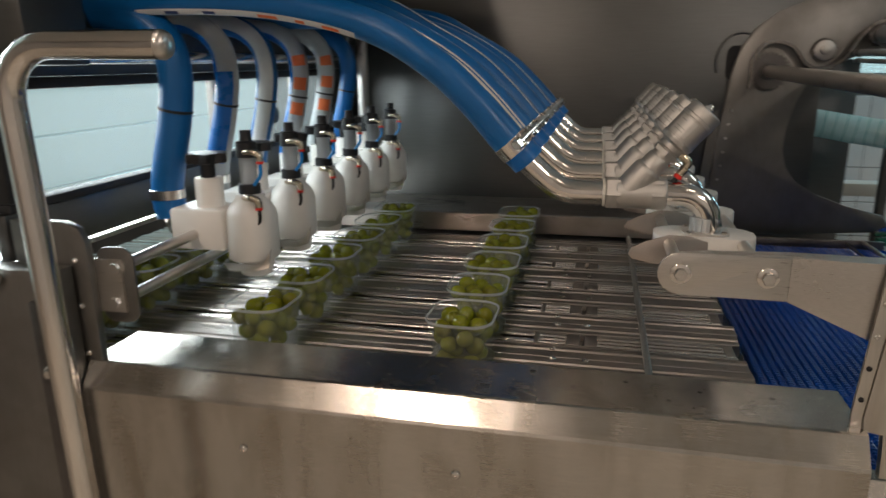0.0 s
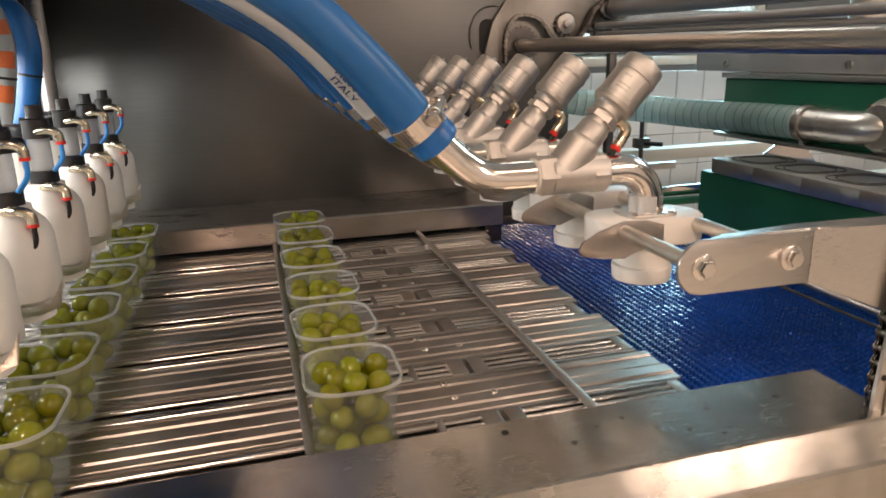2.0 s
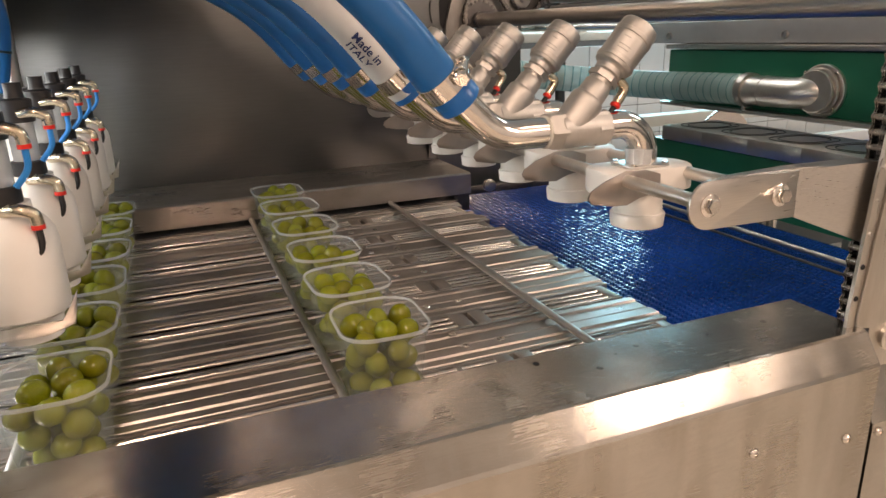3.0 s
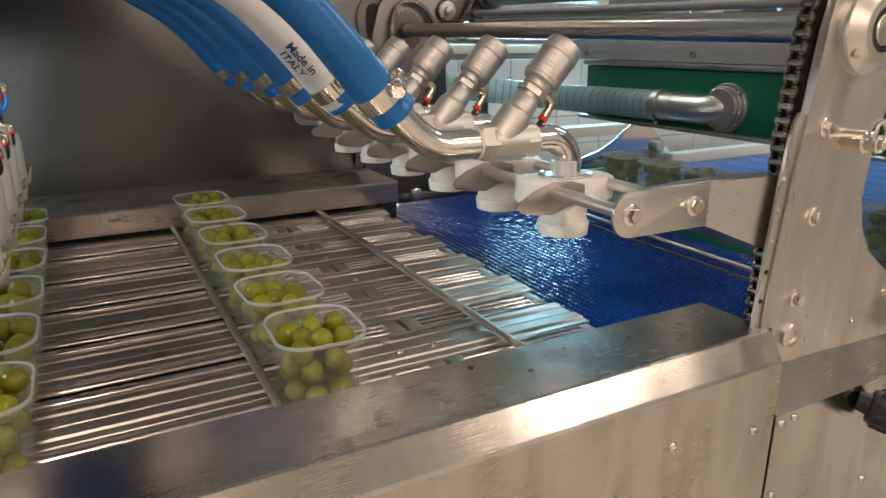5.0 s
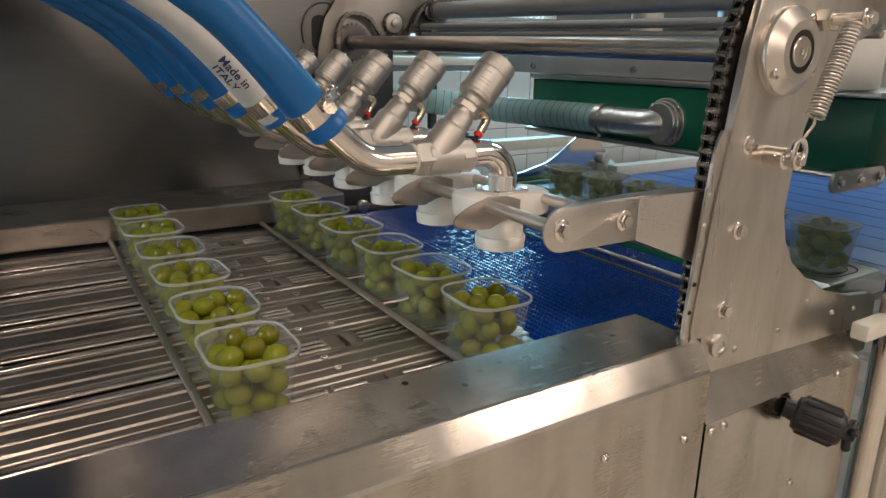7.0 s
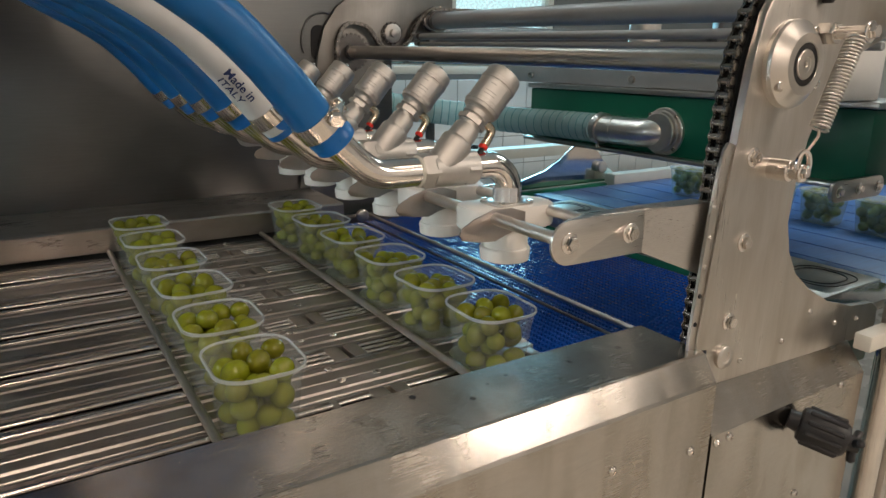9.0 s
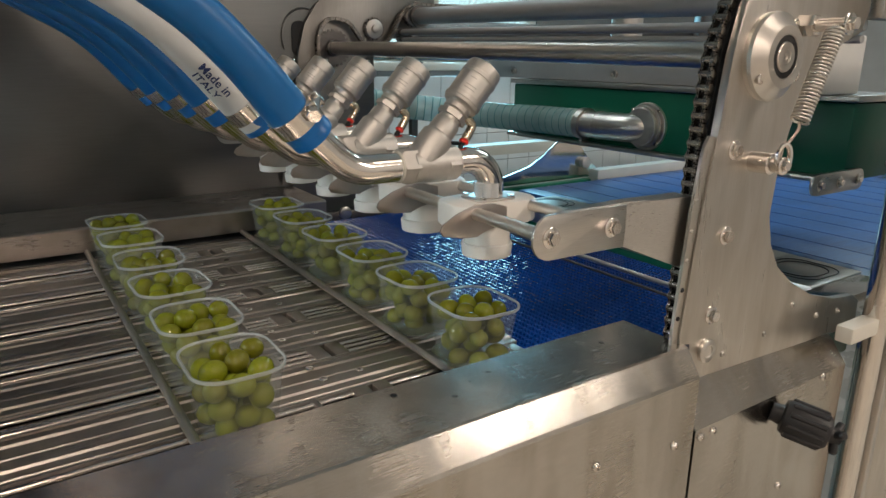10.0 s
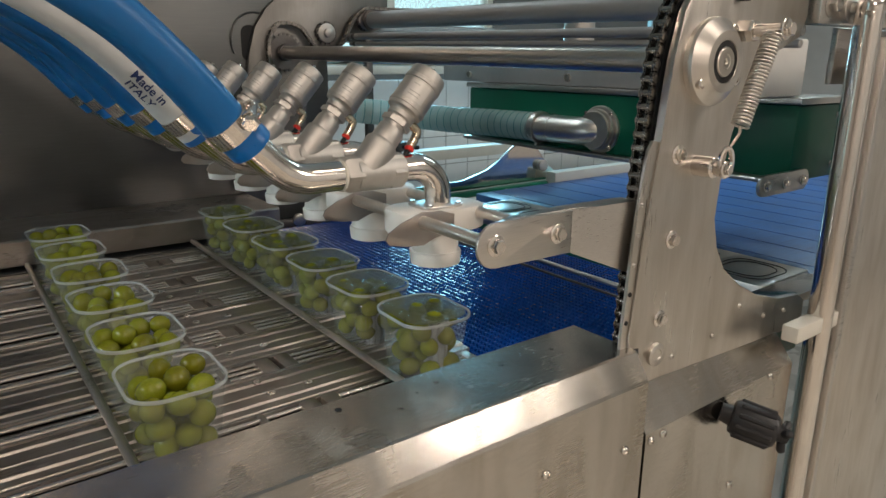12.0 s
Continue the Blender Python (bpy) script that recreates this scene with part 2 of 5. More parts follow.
def mesh_of(name, bm, mat, smooth=40):
    bmesh.ops.recalc_face_normals(bm, faces=bm.faces)
    me = bpy.data.meshes.new(name)
    bm.to_mesh(me)
    bm.free()
    if mat:
        me.materials.append(mat)
    if smooth:
        me.polygons.foreach_set("use_smooth", [True] * len(me.polygons))
        me.set_sharp_from_angle(angle=radians(smooth))
    return me


def part(name, bm, mat, parent, label="", smooth=40, local=False):
    """One mesh under a thing or part; the bmesh is in world places unless local."""
    if not local:
        bmesh.ops.transform(bm, matrix=PLACED[0], verts=bm.verts)
        bmesh.ops.translate(bm, verts=bm.verts, vec=-root_place(parent))
    ob = new(name, mesh_of(name, bm, mat, smooth))
    ob.parent = parent
    return tagged(ob, label)


def whole(name, bm, mat, label, category="", kind="", smooth=40, group="", place=None):
    if place is not None:
        bmesh.ops.translate(bm, verts=bm.verts, vec=-Vector(place))
    ob = new(name, mesh_of(name, bm, mat, smooth))
    if place is not None:
        ob.location = place
    return tagged(ob, label, category, group, kind)


def box(bm, x0, x1, y0, y1, z0, z1, bevel=0.0, m=None, seg=2):
    r = bmesh.ops.create_cube(bm, size=1.0, matrix=Matrix.LocRotScale(((x0 + x1) / 2, (y0 + y1) / 2, (z0 + z1) / 2), None, (x1 - x0, y1 - y0, z1 - z0)))
    vs = r["verts"]
    if bevel:
        es = list({e for v in vs for e in v.link_edges})
        out = bmesh.ops.bevel(bm, geom=es, offset=bevel, segments=seg, affect="EDGES", profile=0.5)
        vs = list({v for f in out["faces"] for v in f.verts} | {v for v in vs if v.is_valid})
    if m is not None:
        bmesh.ops.transform(bm, matrix=m, verts=vs)
    return bm


def frame_at(p, d):
    d = Vector(d).normalized()
    return Matrix.Translation(p) @ d.to_track_quat("Z", "Y").to_matrix().to_4x4()


def turned(bm, p, d, profile, seg=24):
    """A solid turned about the axis d from p: profile rows are (distance along the axis, radius)."""
    m = frame_at(p, d)
    rings = []
    for s, r in profile:
        rings.append([bm.verts.new(m @ Vector((r * math.cos(2 * math.pi * k / seg), r * math.sin(2 * math.pi * k / seg), s))) for k in range(seg)])
    for a, b in zip(rings, rings[1:]):
        for k in range(seg):
            bm.faces.new((a[k], a[(k + 1) % seg], b[(k + 1) % seg], b[k]))
    bm.faces.new(rings[0][::-1])
    bm.faces.new(rings[-1])
    return bm


def cyl(bm, p0, p1, r, seg=20, bevel=0.0):
    p0, p1 = Vector(p0), Vector(p1)
    n = (p1 - p0).length
    c = min(bevel, n / 3, r / 2)
    prof = [(0, r - c), (c, r), (n - c, r), (n, r - c)] if c else [(0, r), (n, r)]
    return turned(bm, p0, p1 - p0, prof, seg)


def smooth_line(points, per=6):
    pts = [Vector(p) for p in points]
    ext = [pts[0] * 2 - pts[1]] + pts + [pts[-1] * 2 - pts[-2]]
    out = []
    for i in range(1, len(ext) - 2):
        a, b, c, d = ext[i - 1:i + 3]
        for k in range(per):
            t = k / per
            out.append(0.5 * ((2 * b) + (c - a) * t + (2 * a - 5 * b + 4 * c - d) * t * t + (3 * b - a - 3 * c + d) * t ** 3))
    return out + [pts[-1]]


def sweep(bm, line, radius, seg=16, arc=None, caps=True):
    """A tube along a line; radius a number or a function of the share of the way; arc (from, to) in degrees gives an open strip of the tube's skin."""
    line = [Vector(p) for p in line]
    n = len(line)
    side = None
    rings = []
    for i, p in enumerate(line):
        d = (line[min(i + 1, n - 1)] - line[max(i - 1, 0)]).normalized()
        if side is None:
            side = d.cross(Vector((0, 1, 0)))
            if side.length < 1e-3:
                side = d.cross(Vector((0, 0, 1)))
        side = (side - d * side.dot(d)).normalized()
        other = d.cross(side)
        r = radius(i / (n - 1)) if callable(radius) else radius
        if arc:
            angles = [radians(arc[0] + (arc[1] - arc[0]) * k / (seg - 1)) for k in range(seg)]
        else:
            angles = [2 * math.pi * k / seg for k in range(seg)]
        rings.append([bm.verts.new(p + r * (side * math.cos(a) + other * math.sin(a))) for a in angles])
    for a, b in zip(rings, rings[1:]):
        for k in range(seg - 1 if arc else seg):
            bm.faces.new((a[k], a[(k + 1) % seg], b[(k + 1) % seg], b[k]))
    if caps and not arc:
        bm.faces.new(rings[0][::-1])
        bm.faces.new(rings[-1])
    return bm


def slab(bm, outline, axis, a, b, bevel=0.0):
    """A flat outline of (u, v) pairs pulled from a to b along the axis: u, v are x, z for y; y, z for x; x, y for z."""
    def at(u, v, w):
        return {"y": (u, w, v), "x": (w, u, v), "z": (u, v, w)}[axis]
    lo = [bm.verts.new(at(u, v, a)) for u, v in outline]
    hi = [bm.verts.new(at(u, v, b)) for u, v in outline]
    n = len(outline)
    f0, f1 = bm.faces.new(lo), bm.faces.new(hi[::-1])
    for k in range(n):
        bm.faces.new((lo[k], hi[k], hi[(k + 1) % n], lo[(k + 1) % n]))
    if bevel:
        es = list(f0.edges) + list(f1.edges)
        bmesh.ops.bevel(bm, geom=es, offset=bevel, segments=2, affect="EDGES", profile=0.5)
    return bm


def rounded(w, h, r, seg=6, cx=0.0, cy=0.0):
    """A rounded rectangle's outline."""
    out = []
    for sx, sy, a0 in ((1, 1, 0), (-1, 1, 90), (-1, -1, 180), (1, -1, 270)):
        for k in range(seg + 1):
            a = radians(a0 + 90 * k / seg)
            out.append((cx + sx * (w / 2 - r) + r * math.cos(a), cy + sy * (h / 2 - r) + r * math.sin(a)))
    return out


def lofted(bm, rows, close_top=False, close_bottom=True):
    """Skin through rows of equal numbers of points."""
    rings = [[bm.verts.new(p) for p in row] for row in rows]
    n = len(rings[0])
    for a, b in zip(rings, rings[1:]):
        for k in range(n):
            bm.faces.new((a[k], a[(k + 1) % n], b[(k + 1) % n], b[k]))
    if close_bottom:
        bm.faces.new(rings[0][::-1])
    if close_top:
        bm.faces.new(rings[-1])
    return bm


def hexagon(bm, p, d, r, h):
    return turned(bm, p, d, [(0, r), (h * 0.85, r), (h, r * 0.88)], 6)


def hex_bolt(bm, p, d, r=0.0075, washer=True):
    """A hex bolt head with its washer, the head pointing along d."""
    d = Vector(d).normalized()
    p = Vector(p)
    if washer:
        turned(bm, p, d, [(0, r * 1.5), (0.0015, r * 1.5), (0.002, r * 1.4)], 20)
        p = p + d * 0.002
    hexagon(bm, p, d, r, r * 0.85)
    return bm


def button_screw(bm, p, d, r=0.006):
    p, d = Vector(p), Vector(d).normalized()
    turned(bm, p, d, [(0, r), (r * 0.3, r * 0.95), (r * 0.55, r * 0.7), (r * 0.6, r * 0.45), (r * 0.3, r * 0.4)], 16)
    return bm


B = bmesh.new

# ---- plan ----
PITCH = 0.341                                   # from one cross bar of the conveyor to the next, one step of the machine
LANES = [0.975 + 0.1560 * i for i in range(6)]  # the middle of each cup lane
VALVES = [0.954 + 0.1615 * i for i in range(6)]  # the middle of each brine valve
BED_Z = 0.945

# ---- the hall ----
whole("floor", box(B(), -4, 5, -3, 4, -0.1, 0), FLOOR, "tan factory floor, plain and worn", kind="structure")
whole("ceiling", box(B(), -4, 5, -3, 4, 3.0, 3.1), CEILING_PAINT, "plain pale factory ceiling", kind="structure")
whole("wall_south", box(B(), -4, 5, -3.1, -3, 0, 3), PAINT, "cream painted factory wall", kind="structure")
whole("wall_west", box(B(), -4.1, -4, -3, 4, 0, 3), PAINT, "cream painted factory wall", kind="structure")
whole("wall_east", box(B(), 5, 5.1, -3, 4, 0, 3), PAINT, "cream painted factory wall", kind="structure")


def build_tiled_wall():
    bm = B()
    box(bm, -4, 0.9, 3.20, 3.30, 0, 3)
    box(bm, 2.2, 5, 3.20, 3.30, 0, 3)
    box(bm, 0.9, 2.2, 3.20, 3.30, 0, 1.30)
    box(bm, 0.9, 2.2, 3.20, 3.30, 2.02, 3)
    return whole("wall_north", bm, GROUT, "white tiled factory wall with grey joints", kind="structure")


WALL_NORTH = build_tiled_wall()


def build_hall_window():
    win = thing("window_1", (1.55, 3.25, 1.30), "bright hall window with cool daylight behind it", "window", kind="structure")
    bm = B()
    for x0, x1, z0, z1 in ((0.9, 2.2, 1.30, 1.34), (0.9, 2.2, 1.98, 2.02), (0.9, 0.94, 1.34, 1.98), (2.16, 2.2, 1.34, 1.98), (1.53, 1.57, 1.34, 1.98)):
        box(bm, x0, x1, 3.21, 3.27, z0, z1, 0.004)
    part("window_frame", bm, OFF_WHITE, win)
    for x0, x1 in ((0.94, 1.53), (1.57, 2.16)):
        p = part("pane", box(B(), x0, x1, 3.235, 3.241, 1.34, 1.98), FILM, win)
        p.visible_shadow = False
    whole("backdrop", box(B(), 0.2, 3.2, 3.9, 3.92, 0.9, 2.7), DAY, "pale daylight outside the hall window", kind="structure")


build_hall_window()


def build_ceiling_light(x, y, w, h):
    ob = thing("ceiling_light", (x, y, 3.0), "long ceiling light out of view, with a warm white diffuser", "ceiling light", "ceiling lights")
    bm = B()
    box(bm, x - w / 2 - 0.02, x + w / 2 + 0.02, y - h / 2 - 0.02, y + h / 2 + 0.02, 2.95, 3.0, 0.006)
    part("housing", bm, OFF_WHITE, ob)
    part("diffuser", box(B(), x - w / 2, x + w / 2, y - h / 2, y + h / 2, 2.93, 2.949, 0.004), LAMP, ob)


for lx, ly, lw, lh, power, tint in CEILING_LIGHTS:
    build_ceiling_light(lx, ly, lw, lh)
# Unseen housings for the two added fill lamps.
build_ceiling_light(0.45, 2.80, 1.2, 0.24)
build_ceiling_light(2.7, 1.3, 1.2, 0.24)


# ---- the machine's frame ----
def build_front_rail():
    ob = thing("front_rail_cover", (-0.3, 0.77, 0.0), "scratched brushed steel machine ledge with dried splashes", "machine panel")
    prof = [(0.845, 0.93), (0.845, 1.019), (0.843, 1.021), (0.740, 1.021), (0.7365, 1.0195), (0.7170, 0.9905), (0.7150, 0.986), (0.7150, 0.12),
            (0.726, 0.12), (0.726, 0.982), (0.744, 1.008), (0.834, 1.008), (0.834, 0.93)]
    part("cover", slab(B(), prof, "x", -0.66, 0.329), STEEL_FRONT, ob, smooth=0)
    bm = B()
    slab(bm, [(0.728, 0.12), (0.728, 0.981), (0.745, 1.006), (0.832, 1.006), (0.832, 0.12)], "x", 0.319, 0.3265)
    part("end_plate", bm, STEEL_UP, ob)
    for x, z in ((0.154, 0.923), (0.293, 0.903), (0.293, 0.78), (0.154, 0.70), (-0.13, 0.923), (-0.42, 0.923), (-0.42, 0.7), (-0.13, 0.7)):
        part("screw", button_screw(B(), (x, 0.7150, z), (0, -1, 0), 0.0062), CHROME, ob)
    part("drain_hole", turned(B(), (-0.047, 0.824, 1.0211), (0, 0, 1), [(0, 0.0038), (0.0004, 0.0036)], 16), RUBBER, ob, "small dark hole")
    # smeared dried drops on the ledge
    bm = B()
    rnd = random.Random(5)
    for _ in range(9):
        x, y = rnd.uniform(0.0, 0.26), rnd.uniform(0.76, 0.82)
        turned(bm, (x, y, 1.0210), (0, 0, 1), [(0, rnd.uniform(0.0015, 0.004)), (0.0005, 0.001)], 10)
    part("dried_splash", bm, BRINE_DROP, ob, "dried splashes")["kind"] = "stuff"


BRINE_DROP = see_through("clear_drop", (0.6, 0.6, 0.56), 0.92, 0.05)
build_front_rail()


def build_lower_cover():
    ob = thing("drive_cover", (0.47, 0.70, 0.0), "stainless drive cover with slanted top below the chain plate", "machine panel")
    prof = [(0.775, 0.10), (0.775, 0.957), (0.752, 0.957), (0.715, 0.910), (0.715, 0.10)]
    part("cover", slab(B(), prof, "x", 0.3345, 0.706), STEEL_FRONT, ob, smooth=0)
    for x, z in ((0.346, 0.898), (0.372, 0.899), (0.640, 0.905), (0.350, 0.79), (0.56, 0.745)):
        part("screw", button_screw(B(), (x, 0.715, z), (0, -1, 0), 0.006), CHROME, ob)
    kn = part("adjusting_knob", turned(B(), (0.506, 0.714, 0.889), (0.46, -0.86, -0.20),
                                       [(0, 0.013), (0.014, 0.015), (0.016, 0.023), (0.022, 0.0255), (0.070, 0.0255), (0.076, 0.021), (0.077, 0.012), (0.092, 0.010)], 28),
              BLACK, ob, "black ribbed adjusting knob")
    bm = B()
    m = frame_at((0.506, 0.714, 0.889), (0.46, -0.86, -0.20))
    for k in range(10):
        a = 2 * math.pi * k / 10
        p = m @ Vector((0.0255 * math.cos(a), 0.0255 * math.sin(a), 0.022))
        q = m @ Vector((0.0255 * math.cos(a), 0.0255 * math.sin(a), 0.070))
        cyl(bm, p, q, 0.0036, 8, 0.0015)
    part("grip_ribs", bm, BLACK, kn)
    bm = B()
    for k in range(3):
        a = 2 * math.pi * k / 3 + 0.4
        cyl(bm, m @ Vector((0, 0, 0.083)), m @ Vector((0.026 * math.cos(a), 0.026 * math.sin(a), 0.090)), 0.006, 10, 0.003)
    part("star_handle", bm, BLACK, kn)


build_lower_cover()

NEAR_CHAIN = [(0.305, 0.741, 1.030), (0.306, 0.741, 1.06), (0.310, 0.741, 1.216), (0.313, 0.741, 1.267), (0.317, 0.741, 1.315), (0.323, 0.741, 1.365), (0.340, 0.741, 1.412), (0.367, 0.741, 1.446), (0.41, 0.741, 1.462)]

PLATE_SHAPE = [(0.3135, 0.972), (0.3125, 1.0), (0.3115, 1.0235), (0.291, 1.0255), (0.290, 1.040), (0.304, 1.182), (0.318, 1.270), (0.322, 1.307), (0.329, 1.360), (0.341, 1.410), (0.366, 1.450), (0.405, 1.476),
               (0.500, 1.492), (0.600, 1.492), (0.606, 1.415), (0.592, 1.388), (0.556, 1.376), (0.520, 1.362), (0.495, 1.345), (0.480, 1.322), (0.458, 1.270), (0.447, 1.220), (0.442, 1.165), (0.455, 1.125), (0.478, 1.092),
               (0.520, 1.062), (0.575, 1.036), (0.640, 1.018), (0.700, 1.012), (0.720, 1.000), (0.722, 0.972), (0.70, 0.962), (0.660, 0.960)]


def build_chain_plate():
    PLACED[0] = NEAR_PLATE
    ob = thing("chain_side_plate", (0.40, 0.717, 0.96), "thick stainless side plate with bearing hub, bolts and a cut-out", "machine plate")
    part("plate", slab(B(), PLATE_SHAPE, "y", 0.717, 0.727, 0.001), STEEL_UP, ob)
    hub = part("bearing_hub", turned(B(), (0.394, 0.717, 1.357), (0, -1, 0),
                                     [(0, 0.049), (0.0055, 0.0495), (0.006, 0.0485), (0.0062, 0.0495), (0.010, 0.0485), (0.020, 0.036), (0.0215, 0.034), (0.0215, 0.024), (0.019, 0.023)], 56), SATIN, ob, "", 12)
    part("bearing_seal", turned(B(), (0.394, 0.6985, 1.357), (0, -1, 0), [(0, 0.0235), (0.002, 0.0235), (0.002, 0.017), (0.0, 0.017)], 36), RUBBER, hub)
    part("shaft_end", turned(B(), (0.394, 0.700, 1.357), (0, -1, 0), [(0, 0.0165), (0.004, 0.0165), (0.005, 0.0155), (0.005, 0.0085), (0.0042, 0.0082), (0.0042, 0.004), (0.002, 0.003)], 32), SATIN, hub)
    for a in (60, 215, 330):
        c = (0.394 + 0.041 * math.cos(radians(a)), 0.708, 1.357 + 0.041 * math.sin(radians(a)))
        part("socket_screw", turned(B(), c, (0, -1, 0), [(0, 0.0062), (0.007, 0.0062), (0.0076, 0.0052), (0.0076, 0.003), (0.004, 0.003)], 16), CHROME, hub)
    for x, z, r in ((0.355, 1.152, 0.0075), (0.346, 1.053, 0.0075), (0.351, 1.254, 0.0075)):
        part("hex_bolt", hex_bolt(B(), (x, 0.717, z), (0, -1, 0), r), CHROME, ob)
    part("pivot_boss", turned(B(), (0.343, 0.717, 1.007), (0, -1, 0), [(0, 0.015), (0.0045, 0.015), (0.0060, 0.013), (0.0060, 0.008), (0.0040, 0.007), (0.0040, 0.003)], 28), SATIN, ob)
    for x, z in ((0.380, 0.993), (0.47, 1.0), (0.60, 1.0), (0.66, 0.995), (0.53, 1.03)):
        part("screw", button_screw(B(), (x, 0.717, z), (0, -1, 0), 0.0042), STEEL, ob)
    # folded edge strip with holes, along the chain
    strip = [(0.290, 1.0258), (0.279, 1.0258), (0.279, 1.046), (0.290, 1.186), (0.297, 1.245), (0.301, 1.262), (0.308, 1.272), (0.319, 1.2695), (0.3035, 1.182), (0.2895, 1.040)]
    es = part("edge_strip", slab(B(), strip, "y", 0.7195, 0.7235), STEEL_UP, ob)
    for z in (1.06, 1.095, 1.13, 1.165, 1.20):
        part("rivet", button_screw(B(), (0.2855 + (z - 1.06) * 0.075, 0.7195, z), (0, -1, 0), 0.003), STEEL if z > 1.1 else RUBBER, es)
    inner = [(x + 0.007, z) for x, y, z in NEAR_CHAIN[:-1]]
    part("chain_guide", slab(B(), inner + [(x + 0.022, z - 0.003) for x, z in reversed(inner)], "y", 0.733, 0.749), RUBBER, ob, "black plastic chain guide")
    boss = part("spring_post", turned(B(), (0.391, 0.717, 1.238), (0, -1, 0), [(0, 0.0125), (0.024, 0.0125), (0.025, 0.0115), (0.0255, 0.009), (0.034, 0.009)], 24), CHROME, ob)
    bm = B()
    ring = []
    for k in range(17):
        a = 2 * math.pi * k / 16
        ring.append((0.391 + 0.0075 * math.cos(a), 0.680 - 0.003 * math.cos(a), 1.246 + 0.0165 * math.sin(a)))
    sweep(bm, ring, 0.0032, 8)
    part("eyelet", bm, CHROME, boss)
    part("hex_bolt", hex_bolt(B(), (0.391, 0.680, 1.238), (0, -1, 0), 0.0065), CHROME, boss)
    # tension spring
    top, low = Vector((0.436, 0.668, 1.386)), Vector((0.394, 0.670, 1.288))
    bm = B()
    m = frame_at(top, low - top)
    n = (low - top).length
    coils = 27
    line = [m @ Vector((0.0095 * math.cos(2 * math.pi * s / 12), 0.0095 * math.sin(2 * math.pi * s / 12), n * s / (coils * 12))) for s in range(coils * 12 + 1)]
    sweep(bm, line, 0.0015, 8)
    sp = part("tension_spring", bm, SATIN, ob, "steel coil spring")
    part("hook", sweep(B(), smooth_line([low, low + Vector((0.003, 0.001, -0.008)), (0.397, 0.676, 1.270), (0.393, 0.679, 1.262)], 4), 0.0016, 6), CHROME, sp)
    part("spring_bolt", cyl(B(), (0.452, 0.717, 1.392), (0.447, 0.655, 1.393), 0.0075, 16, 0.001), CHROME, ob)
    part("hex_nut", hexagon(B(), (0.452, 0.717, 1.392), (0, -1, 0), 0.0135, 0.020), CHROME, ob)
    part("eye_bolt", hex_bolt(B(), (0.447, 0.660, 1.393), (0, -1, 0), 0.008), CHROME, ob)
    part("lock_screw", cyl(B(), (0.445, 0.717, 1.43), (0.445, 0.705, 1.43), 0.005, 12, 0.001), RUBBER, ob)
    # ivory clamp on the foot, holding the upright tube
    PLACED[0] = Matrix.Identity(4)
    bm = B()
    box(bm, 0.655, 0.795, 0.690, 0.716, 0.962, 0.988, 0.003)
    part("tube_clamp", bm, OFF_WHITE, ob, "ivory plastic tube clamp")


build_chain_plate()


